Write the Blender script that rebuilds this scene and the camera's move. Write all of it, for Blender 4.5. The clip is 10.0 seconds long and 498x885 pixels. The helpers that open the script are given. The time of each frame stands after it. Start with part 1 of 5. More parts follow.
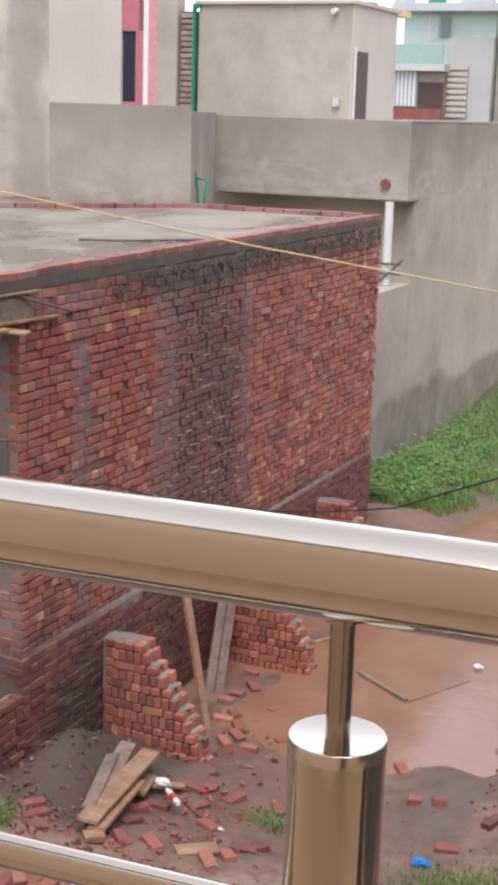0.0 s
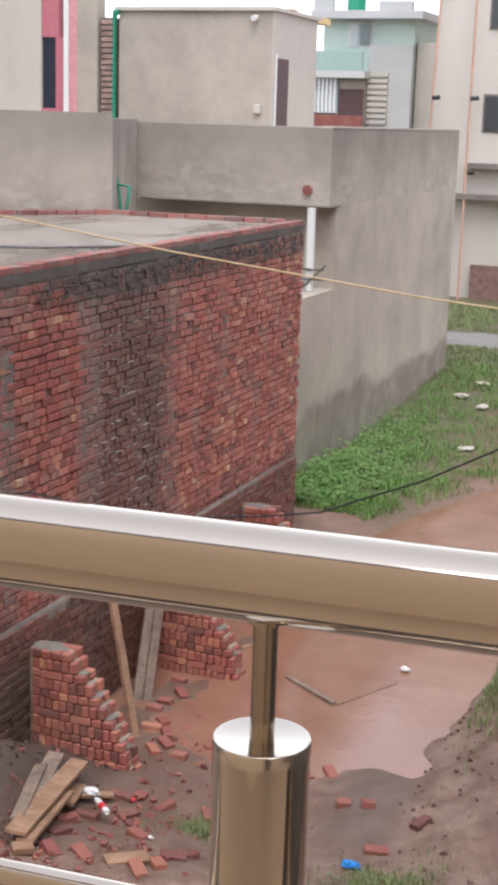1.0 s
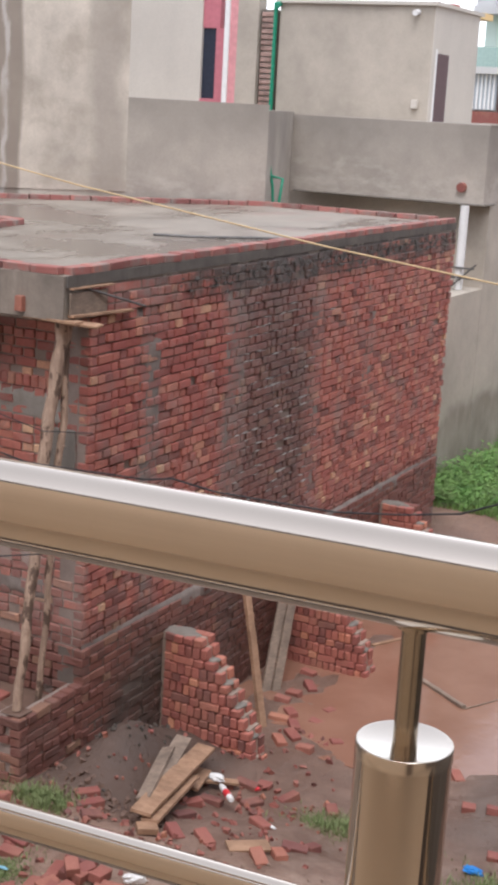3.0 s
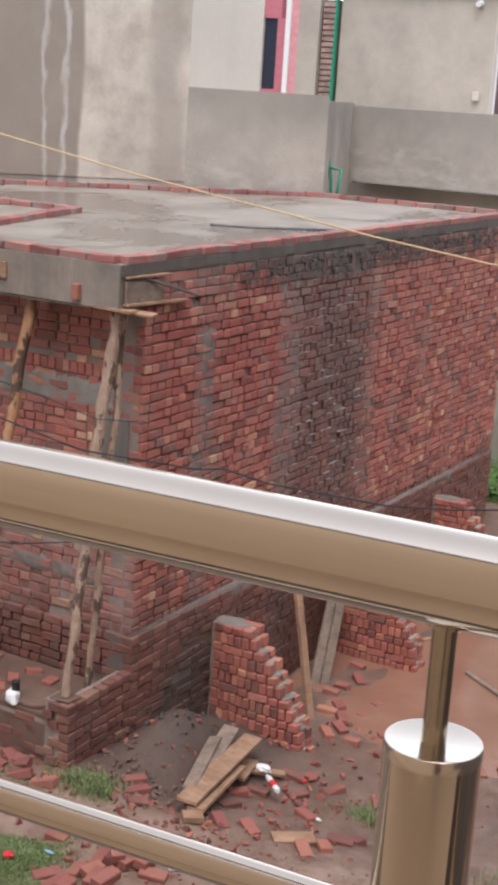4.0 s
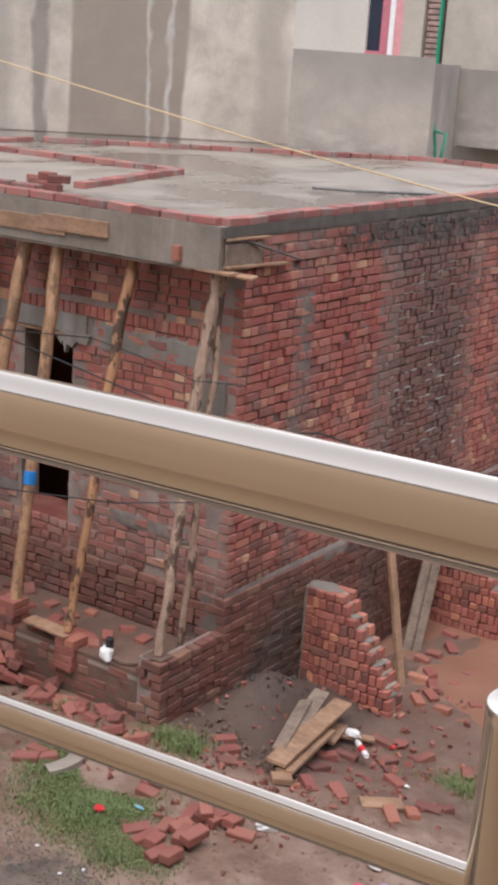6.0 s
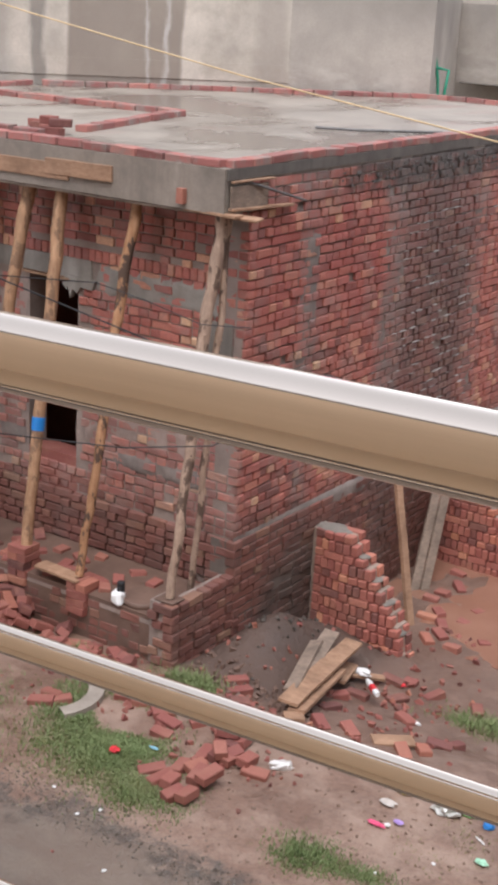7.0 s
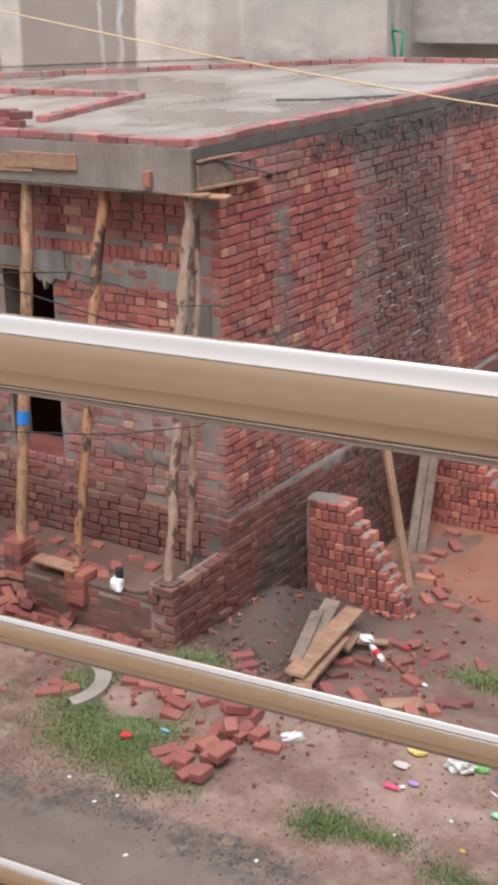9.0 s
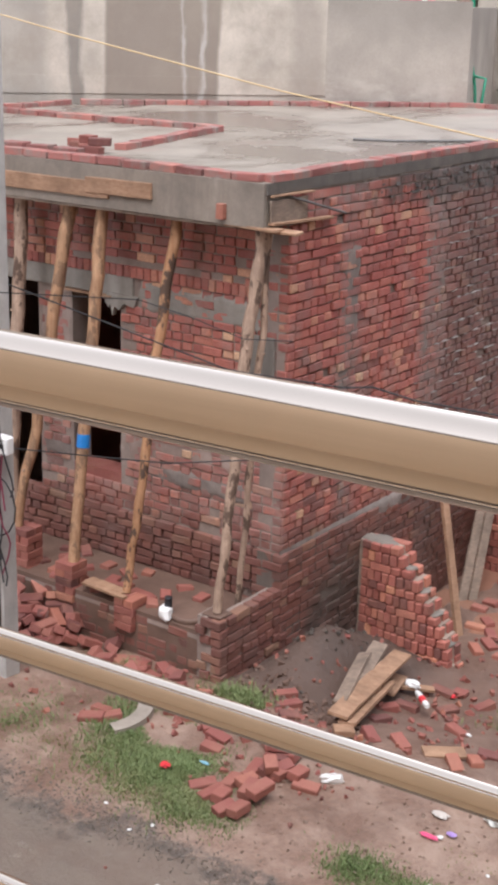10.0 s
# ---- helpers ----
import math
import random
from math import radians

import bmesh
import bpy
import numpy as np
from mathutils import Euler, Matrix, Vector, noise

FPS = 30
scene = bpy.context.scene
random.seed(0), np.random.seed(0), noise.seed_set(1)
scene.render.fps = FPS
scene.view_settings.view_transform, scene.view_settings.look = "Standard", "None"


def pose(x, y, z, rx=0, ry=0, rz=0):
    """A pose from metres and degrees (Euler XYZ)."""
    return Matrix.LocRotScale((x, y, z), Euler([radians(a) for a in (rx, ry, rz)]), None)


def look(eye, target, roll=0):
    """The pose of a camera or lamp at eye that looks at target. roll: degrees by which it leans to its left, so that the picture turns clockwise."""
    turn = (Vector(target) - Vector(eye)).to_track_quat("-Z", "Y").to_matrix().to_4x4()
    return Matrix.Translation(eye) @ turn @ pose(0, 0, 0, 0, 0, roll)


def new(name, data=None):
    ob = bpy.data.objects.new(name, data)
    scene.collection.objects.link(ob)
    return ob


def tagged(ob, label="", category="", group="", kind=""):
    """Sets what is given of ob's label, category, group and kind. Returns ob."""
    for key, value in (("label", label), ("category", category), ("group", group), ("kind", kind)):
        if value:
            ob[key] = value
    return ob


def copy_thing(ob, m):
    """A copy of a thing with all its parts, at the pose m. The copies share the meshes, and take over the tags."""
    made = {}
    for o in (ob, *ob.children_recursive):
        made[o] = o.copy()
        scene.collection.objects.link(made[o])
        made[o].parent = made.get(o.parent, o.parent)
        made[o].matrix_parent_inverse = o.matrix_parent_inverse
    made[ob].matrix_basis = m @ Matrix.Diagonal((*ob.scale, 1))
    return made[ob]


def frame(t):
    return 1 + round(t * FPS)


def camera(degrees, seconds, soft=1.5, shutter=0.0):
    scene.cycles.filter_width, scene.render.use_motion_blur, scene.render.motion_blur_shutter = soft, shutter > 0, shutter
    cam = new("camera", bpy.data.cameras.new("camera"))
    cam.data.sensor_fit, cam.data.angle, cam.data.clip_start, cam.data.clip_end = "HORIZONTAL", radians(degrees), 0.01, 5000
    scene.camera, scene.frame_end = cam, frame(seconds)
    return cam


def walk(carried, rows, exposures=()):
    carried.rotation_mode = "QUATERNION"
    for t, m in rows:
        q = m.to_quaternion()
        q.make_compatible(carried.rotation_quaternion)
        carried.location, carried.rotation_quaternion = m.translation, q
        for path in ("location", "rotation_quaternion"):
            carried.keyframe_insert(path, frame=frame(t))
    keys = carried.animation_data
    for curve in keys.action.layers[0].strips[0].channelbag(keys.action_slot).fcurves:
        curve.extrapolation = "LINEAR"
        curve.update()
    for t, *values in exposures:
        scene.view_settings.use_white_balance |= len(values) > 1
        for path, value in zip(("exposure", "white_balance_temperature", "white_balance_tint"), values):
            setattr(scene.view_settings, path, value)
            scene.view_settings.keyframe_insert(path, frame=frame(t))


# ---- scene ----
cam = camera(20.37, 10.0, soft=4.0)
PATH = [
    (0, (5.405, -8.062, 4.925), (1.4152, 0.8093, 2.6045), 1.77),
    (0.5, (5.409, -8.064, 4.925), (1.6367, 0.9198, 2.6757), 1.40),
    (1, (5.410, -8.066, 4.925), (1.9080, 1.0236, 2.6646), 1.79),
    (1.5, (5.409, -8.069, 4.926), (1.9686, 1.0295, 2.6059), 2.45),
    (2, (5.404, -8.070, 4.927), (1.7196, 0.9399, 2.6367), 3.14),
    (2.5, (5.400, -8.070, 4.928), (1.3194, 0.7581, 2.6007), 3.48),
    (3, (5.402, -8.078, 4.932), (0.9934, 0.5845, 2.5808), 3.22),
    (3.2, (5.413, -8.085, 4.928), (0.8219, 0.4868, 2.5947), 3.27),
    (4.3, (5.407, -8.058, 4.932), (0.5999, 0.3558, 2.4630), 4.15),
    (4.5, (5.387, -8.073, 4.930), (0.6966, 0.3920, 2.4134), 5.71),
    (5, (5.393, -8.083, 4.935), (0.5855, 0.2777, 2.2907), 4.84),
    (5.5, (5.392, -8.078, 4.928), (0.3109, 0.1283, 2.3142), 4.61),
    (6, (5.401, -8.059, 4.923), (0.1248, -0.0138, 2.1973), 4.00),
    (7.3, (5.371, -8.093, 4.929), (0.2402, -0.1651, 1.6390), 2.69),
    (7.5, (5.386, -8.075, 4.925), (0.4604, -0.0754, 1.4983), 2.40),
    (8, (5.386, -8.077, 4.923), (0.6115, -0.0666, 1.3114), -1.58),
    (8.5, (5.385, -8.072, 4.921), (0.5061, -0.0444, 1.4935), -2.84),
    (9, (5.380, -8.108, 4.936), (0.2920, -0.1498, 1.6533), -1.23),
    (9.5, (5.369, -8.098, 4.935), (0.0029, -0.3009, 1.7088), -0.33),
    (10, (5.374, -8.099, 4.938), (-0.1051, -0.3090, 1.8891), 1.44),
]
walk(cam, [(t, look(eye, target, roll)) for t, eye, target, roll in PATH], [(0, 1.26, 6080, 14), (0.5, 1.29, 6080, 14), (1, 1.20, 6080, 14), (2, 1.14, 6080, 14), (4.5, 1.21, 6080, 14), (5.5, 1.18, 6080, 14), (6.2, 1.21, 6080, 14), (7.3, 1.36, 6080, 14), (8.2, 1.38, 6080, 14), (9, 1.46, 6080, 14), (10, 1.47, 6080, 14)])

# ---- light: bright overcast monsoon sky ----
world = bpy.data.worlds.new("sky")
scene.world = world
world.use_nodes = True
wn, wl = world.node_tree.nodes, world.node_tree.links
sky = wn.new("ShaderNodeTexSky")
sky.sky_type, sky.sun_disc = "NISHITA", False
sky.sun_elevation, sky.sun_rotation = radians(58), radians(150)
sky.air_density, sky.dust_density = 1.0, 0.6
grey = wn.new("ShaderNodeHueSaturation")
grey.inputs["Saturation"].default_value = 0.12
wl.new(sky.outputs[0], grey.inputs["Color"])
wl.new(grey.outputs[0], wn["Background"].inputs[0])
wn["Background"].inputs[1].default_value = 0.15
sun = new("sun", bpy.data.lights.new("sun", "SUN"))
sun.data.energy, sun.data.angle, sun.data.color = 1.1, radians(40), (1.0, 0.96, 0.9)
sun.matrix_world = look((0, 0, 20), (-4, 8, 0))


# ---- materials ----
class Mat:
    """Small node-material builder."""

    def __init__(self, name, rough=0.8, metal=0.0):
        self.m = bpy.data.materials.new(name)
        self.m.use_nodes = True
        self.n, self.l = self.m.node_tree.nodes, self.m.node_tree.links
        self.b = self.n["Principled BSDF"]
        self.b.inputs["Roughness"].default_value = rough
        self.b.inputs["Metallic"].default_value = metal

    def pos(self, scale=(1, 1, 1)):
        g = self.n.new("ShaderNodeNewGeometry")
        v = self.n.new("ShaderNodeVectorMath")
        v.operation = "MULTIPLY"
        v.inputs[1].default_value = scale
        self.l.new(g.outputs["Position"], v.inputs[0])
        return v.outputs[0]

    def noise(self, scale, detail=4, rough=0.6, stretch=(1, 1, 1), dist=0.0):
        t = self.n.new("ShaderNodeTexNoise")
        t.inputs["Scale"].default_value, t.inputs["Detail"].default_value = scale, detail
        t.inputs["Roughness"].default_value, t.inputs["Distortion"].default_value = rough, dist
        self.l.new(self.pos(stretch), t.inputs["Vector"])
        return t.outputs["Fac"]

    def ramp(self, fac, stops):
        r = self.n.new("ShaderNodeValToRGB")
        while len(r.color_ramp.elements) < len(stops):
            r.color_ramp.elements.new(0.5)
        for e, (p, c) in zip(r.color_ramp.elements, stops):
            e.position, e.color = p, (*c, 1) if not isinstance(c, (int, float)) else (c, c, c, 1)
        self.l.new(fac, r.inputs[0])
        return r.outputs[0]

    def math(self, op, a, b=0.0, c=None):
        x = self.n.new("ShaderNodeMath")
        x.operation = op
        for i, v in enumerate((a, b) if c is None else (a, b, c)):
            if isinstance(v, (int, float)):
                x.inputs[i].default_value = v
            else:
                self.l.new(v, x.inputs[i])
        return x.outputs[0]

    def mix(self, fac, a, b, mode="MIX"):
        x = self.n.new("ShaderNodeMix")
        x.data_type, x.blend_type = "RGBA", mode
        for sock, v in ((x.inputs[0], fac), (x.inputs[6], a), (x.inputs[7], b)):
            if isinstance(v, (int, float)):
                sock.default_value = v
            elif isinstance(v, tuple):
                sock.default_value = (*v, 1)
            else:
                self.l.new(v, sock)
        return x.outputs[2]

    def axis(self, i):
        s = self.n.new("ShaderNodeSeparateXYZ")
        self.l.new(self.pos(), s.inputs[0])
        return s.outputs[i]

    def band(self, v, lo, hi, soft):
        """1 inside lo..hi of the value v, with soft ends."""
        a = self.n.new("ShaderNodeMapRange")
        b = self.n.new("ShaderNodeMapRange")
        for x, p, q in ((a, lo - soft, lo + soft), (b, hi + soft, hi - soft)):
            x.interpolation_type = "SMOOTHSTEP"
            x.inputs[1].default_value, x.inputs[2].default_value = p, q
            if p > q:
                x.inputs[1].default_value, x.inputs[2].default_value = q, p
                x.inputs[3].default_value, x.inputs[4].default_value = 1.0, 0.0
            self.l.new(v, x.inputs[0])
        return self.math("MULTIPLY", a.outputs[0], b.outputs[0])

    def rand(self):
        o = self.n.new("ShaderNodeObjectInfo")
        g = self.n.new("ShaderNodeNewGeometry")
        return self.math("FRACT", self.math("ADD", o.outputs["Random"], g.outputs["Random Per Island"]))

    def color(self, c):
        if isinstance(c, tuple):
            self.b.inputs["Base Color"].default_value = (*c, 1)
        else:
            self.l.new(c, self.b.inputs["Base Color"])
        return self

    def rough(self, v):
        self.l.new(v, self.b.inputs["Roughness"])
        return self

    def bump(self, h, strength=0.4, dist=0.01):
        x = self.n.new("ShaderNodeBump")
        x.inputs["Strength"].default_value, x.inputs["Distance"].default_value = strength, dist
        self.l.new(h, x.inputs["Height"])
        self.l.new(x.outputs[0], self.b.inputs["Normal"])
        return self


def plain(name, c, rough=0.6, metal=0.0, var=0.12, scale=14, bump=0.0):
    m = Mat(name, rough, metal)
    n = m.noise(scale)
    lo, hi = tuple(v * (1 - var) for v in c), tuple(min(1, v * (1 + var)) for v in c)
    m.color(m.ramp(n, [(0.3, lo), (0.7, hi)]))
    if bump:
        m.bump(n, bump, 0.006)
    return m.m


def brick_material(name, stained=True, lift=1.0, warm=1.0):
    m = Mat(name, 0.82)
    r = m.rand()
    pale = 1.0 if stained else 0.72
    tones = [(0.0, (0.135, 0.058, 0.054)), (0.2, (0.28, 0.086, 0.074)), (0.45, (0.36, 0.122, 0.098)), (0.70, (0.26, 0.078, 0.070)),
             (0.90, (0.38, 0.145, 0.112)), (0.975, (0.43, 0.215 * pale, 0.150 * pale)), (1.0, (0.50, 0.30 * pale, 0.20 * pale))]
    base = m.ramp(r, [(p, (c[0] * lift, c[1] * lift * warm, c[2] * lift * (0.5 + 0.5 / warm))) for p, c in tones])
    grain = m.noise(45, 5, 0.7)
    base = m.mix(m.ramp(grain, [(0.35, 0.0), (0.75, 0.4)]), base, (0.16, 0.055, 0.042))
    smear = m.ramp(m.noise(3.2, 5, 0.65), [(0.48, 0.0), (0.70, 0.7)])
    base = m.mix(smear, base, (0.30, 0.215, 0.185) if stained else (0.33, 0.15, 0.105))
    if stained:
        y, z = m.axis(1), m.axis(2)
        wob = m.math("ADD", y, m.math("MULTIPLY", m.math("SUBTRACT", m.noise(1.6, 4), 0.5), 0.7))
        damp = m.math("MULTIPLY", m.band(wob, 2.25, 3.75, 0.25), m.ramp(m.noise(2.2, 5, 0.7, (1, 1, 0.5)), [(0.25, 0.45), (0.6, 0.85)]))
        base = m.mix(damp, base, (0.105, 0.064, 0.056))
        for lo, hi, amt in ((0.70, 1.0, 0.75), (2.0, 2.4, 0.7), (-0.55, -0.2, 0.0), (3.75, 4.05, 0.35)):
            if amt:
                g = m.math("MULTIPLY", m.band(wob, lo, hi, 0.1), m.ramp(m.noise(7, 5, 0.7), [(0.3, 0.0), (0.6, amt)]))
                base = m.mix(g, base, (0.22, 0.19, 0.17))
        # low bricks darkened for rising damp and for shade near the ground
        damp_shade = m.math("MULTIPLY", m.band(m.math("ADD", z, m.math("MULTIPLY", m.noise(1.5, 4), 0.5)), -2, 1.28, 0.12), 0.7)
        base = m.mix(damp_shade, base, (0.115, 0.056, 0.042))
        # mud splash by the first buttress, with the nook's shade painted in
        splash_shade = m.math("MULTIPLY", m.math("MULTIPLY", m.band(wob, 0.35, 1.55, 0.25), m.band(z, -1, 0.62, 0.25)), m.ramp(m.noise(4, 5, 0.7), [(0.3, 0.45), (0.6, 0.95)]))
        base = m.mix(splash_shade, base, (0.085, 0.062, 0.050))
        red = m.math("MULTIPLY", m.band(wob, 0.1, 2.1, 0.2), m.band(z, 2.55, 3.4, 0.25))
        base = m.mix(m.math("MULTIPLY", red, 0.35), base, (0.34, 0.075, 0.062))
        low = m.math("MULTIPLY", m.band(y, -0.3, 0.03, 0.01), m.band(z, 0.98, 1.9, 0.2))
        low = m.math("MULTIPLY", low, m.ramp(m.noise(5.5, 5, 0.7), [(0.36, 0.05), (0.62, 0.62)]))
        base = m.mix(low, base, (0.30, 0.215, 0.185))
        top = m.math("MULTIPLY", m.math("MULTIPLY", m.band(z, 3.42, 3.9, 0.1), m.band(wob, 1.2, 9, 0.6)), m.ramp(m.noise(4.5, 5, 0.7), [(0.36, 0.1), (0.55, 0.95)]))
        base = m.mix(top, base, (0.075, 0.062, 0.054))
    m.color(base)
    dry = m.ramp(m.noise(3, 4), [(0.3, 0.55), (0.7, 0.95)])
    m.rough(m.math("SUBTRACT", dry, m.math("MULTIPLY", damp, 0.5)) if stained else dry)
    m.bump(m.math("ADD", grain, m.noise(160, 3)), 0.5, 0.004)
    return m.m


def concrete(name, c, streak=0.35, rough=0.85, scale=1.0, spots=0.25):
    m = Mat(name, rough)
    big = m.noise(0.9 * scale, 6, 0.65)
    fine = m.noise(38, 5, 0.7)
    run = m.noise(3.0 * scale, 5, 0.6, (1, 1, 0.18))
    base = m.ramp(big, [(0.3, tuple(v * (1 - spots) for v in c)), (0.5, c), (0.72, tuple(min(1, v * (1 + spots)) for v in c))])
    base = m.mix(m.ramp(run, [(0.5, 0.0), (0.72, streak)]), base, tuple(v * 0.5 for v in c))
    base = m.mix(m.ramp(fine, [(0.3, 0.25), (0.6, 0.0)]), base, tuple(v * 0.6 for v in c))
    m.color(base)
    m.bump(m.math("ADD", fine, big), 0.25, 0.006)
    return m


def wood(name, a, b, along=(1, 1, 0.08), bark=0.0):
    m = Mat(name, 0.75)
    g = m.noise(60, 5, 0.6, along)
    k = m.noise(5, 4, 0.6)
    c = m.mix(m.ramp(k, [(0.4, 0.0), (0.7, 0.7)]), m.ramp(g, [(0.3, a), (0.7, b)]), tuple(v * 0.55 for v in a))
    if bark:
        c = m.mix(m.ramp(m.noise(11, 4, 0.65, (1, 1, 0.45)), [(0.52, 0.0), (0.57, bark)]), c, (0.085, 0.050, 0.034))
    m.color(c)
    m.bump(g, 0.4, 0.004)
    return m.m


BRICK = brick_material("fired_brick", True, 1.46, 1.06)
BRICK_LOOSE = brick_material("loose_brick", False, 0.95, 1.04)


def edging_brick():
    m = Mat("edging_brick", 0.75)
    base = m.ramp(m.rand(), [(0.0, (0.22, 0.085, 0.075)), (0.5, (0.36, 0.135, 0.115)), (1.0, (0.43, 0.18, 0.145))])
    base = m.mix(m.ramp(m.noise(4.5, 5, 0.7), [(0.46, 0.0), (0.62, 0.85)]), base, (0.25, 0.205, 0.18))
    m.color(base)
    m.bump(m.noise(30, 5, 0.7), 0.4, 0.006)
    return m.m


EDGE_BRICK = edging_brick()
MORTAR = concrete("mortar", (0.30, 0.235, 0.20), 0.2, 0.9, 3).m
CEMENT = concrete("grey_cement", (0.21, 0.185, 0.158), 0.5, 0.85, 1.6).m
STEEL = plain("polished_steel", (0.76, 0.67, 0.57), 0.08, 1.0, 0.03, 6)
STEEL_DULL = plain("brushed_steel", (0.50, 0.43, 0.34), 0.22, 1.0, 0.1, 30)
CAP = plain("white_steel_cap", (0.86, 0.78, 0.68), 0.2, 1.0, 0.03, 20)
POLE_WOOD = wood("peeled_pole_wood", (0.36, 0.19, 0.10), (0.54, 0.33, 0.19), bark=0.55)
GREY_WOOD = wood("weathered_pole_wood", (0.30, 0.195, 0.14), (0.52, 0.37, 0.27), bark=0.9)
BARKED = wood("half_barked_pole_wood", (0.38, 0.18, 0.085), (0.55, 0.32, 0.175), bark=1.0)
PLANK = wood("plank_wood", (0.30, 0.17, 0.10), (0.44, 0.27, 0.17), (0.3, 0.3, 1))
OLD_PLANK = wood("old_plank_wood", (0.20, 0.145, 0.108), (0.33, 0.25, 0.19), (0.3, 0.3, 1))
WHITE = plain("white_plastic", (0.78, 0.77, 0.75), 0.4, 0, 0.05)
BLACK = plain("black_rubber", (0.02, 0.02, 0.022), 0.5, 0, 0.1)
GREEN = plain("green_pvc", (0.02, 0.26, 0.15), 0.4, 0, 0.08)
YELLOW = plain("yellow_cable", (0.66, 0.49, 0.27), 0.5, 0, 0.05)
PINK = plain("pink_paint", (0.50, 0.16, 0.19), 0.5, 0, 0.1)
BLUE = plain("blue_plastic", (0.02, 0.20, 0.55), 0.4, 0, 0.1)
RED = plain("red_plastic", (0.65, 0.04, 0.05), 0.4, 0, 0.1)
IRON = plain("grey_rod", (0.15, 0.145, 0.14), 0.5, 0.6, 0.2)


# ---- mesh helpers ----
def part(name, bm, material, parent=None, label=""):
    me = bpy.data.meshes.new(name)
    bm.to_mesh(me)
    bm.free()
    for mat in material if isinstance(material, (list, tuple)) else (material,):
        me.materials.append(mat)
    ob = new(name, me)
    if parent is not None:
        ob.parent = parent
    return tagged(ob, label)


def thing(name, label, category, group="", kind="", at=(0, 0, 0), rz=0.0):
    ob = new(name)
    ob.empty_display_size = 0.1
    ob.matrix_world = pose(*at, 0, 0, rz)
    return tagged(ob, label, category, group, kind)


def box(bm, lo, hi, m=None, bevel=0.0):
    """A box from corner lo to corner hi, moved by m."""
    t = Matrix.Translation([(a + b) / 2 for a, b in zip(lo, hi)]) @ Matrix.Diagonal([b - a for a, b in zip(lo, hi)] + [1])
    g = bmesh.ops.create_cube(bm, size=1, matrix=(m or Matrix()) @ t)
    if bevel:
        es = list({e for v in g["verts"] for e in v.link_edges})
        bmesh.ops.bevel(bm, geom=es, offset=bevel, segments=1, affect="EDGES")
    return bm


def boxed(lo, hi, m=None, bevel=0.0):
    return box(bmesh.new(), lo, hi, m, bevel)


def ragged(bm, amount, seed=0, scale=6.0):
    for v in bm.verts:
        v.co += noise.noise_vector(v.co * scale + Vector((seed, seed * 0.7, 0))) * amount
    return bm


def tube(bm, pts, radius, sides=10, radii=None, caps=True):
    """A tube along a polyline."""
    pts = [Vector(p) for p in pts]
    rings = []
    for i, p in enumerate(pts):
        d = (pts[min(i + 1, len(pts) - 1)] - pts[max(i - 1, 0)]).normalized()
        a = d.orthogonal().normalized() if not rings else (last - d * last.dot(d)).normalized()
        last = a
        b = d.cross(a)
        r = radii[i] if radii else radius
        rings.append([bm.verts.new(p + (a * math.cos(k * math.tau / sides) + b * math.sin(k * math.tau / sides)) * r) for k in range(sides)])
    for r0, r1 in zip(rings, rings[1:]):
        for k in range(sides):
            f = bm.faces.new((r0[k], r0[(k + 1) % sides], r1[(k + 1) % sides], r1[k]))
            f.smooth = True
    if caps:
        bm.faces.new([bm.verts.new(v.co) for v in rings[0][::-1]])
        bm.faces.new([bm.verts.new(v.co) for v in rings[-1]])
    return bm


def limb(a, b, r0, r1, seed, wob=0.02, n=9):
    """Points and radii of a crooked wooden pole."""
    a, b = Vector(a), Vector(b)
    pts = [a.lerp(b, i / n) + noise.noise_vector(Vector((seed * 3.1, i * 0.55, 0.3))) * wob * (1 if 0 < i < n else 0.2) for i in range(n + 1)]
    return pts, [(r0 + (r1 - r0) * i / n) * (1 + 0.14 * noise.noise(Vector((seed, i * 0.9, 2)))) for i in range(n + 1)]


def smooth(t):
    t = max(0.0, min(1.0, t))
    return t * t * (3 - 2 * t)


def gz(x, y):
    """Height of the ground: road level in front, a low yard behind, a bank along the grey wall."""
    z = 0.2 - 0.45 * smooth((y + 1.1) / 2.1)
    z += 0.2 * smooth((y - 6.6) / 1.6) * smooth((1.0 - x + 0.38 * (y - 9.1)) / 0.5)
    z += 0.30 * smooth((x - 2.9) / 1.0) * smooth((y - 0.2) / 1.5) * smooth((8.5 - y) / 2)
    z += 0.13 * math.exp(-((x - 0.75) / 0.4) ** 2 - ((y - 1.0) / 0.4) ** 2)
    z += 0.25 * smooth((y - 12.5) / 6) + 0.44 * math.exp(-((x - 0.28) / 0.32) ** 2 - ((y - 0.3) / 0.7) ** 2)
    z -= 0.10 * smooth((x - 0.7) / 0.7) * smooth((3.2 - x + 0.1 * (y - 3)) / 0.5) * smooth((y - 1.5) / 1.2)
    z += 0.09 * noise.noise(Vector((x * 1.9, y * 1.9, 7))) * smooth((x - 2.2) / 0.7) * smooth((y - 0.8) / 1.0) * smooth((9 - y) / 2)
    z += 0.07 * math.exp(-((x - 2.75) / 0.4) ** 2 - ((y - 1.8) / 0.6) ** 2)
    if y > -2.4:
        z += 0.035 * noise.noise(Vector((x * 1.3, y * 1.3, 0))) + 0.02 * noise.noise(Vector((x * 5, y * 5, 1)))
    else:
        z += 0.012 * noise.noise(Vector((x * 1.3, y * 1.3, 0)))
    return z


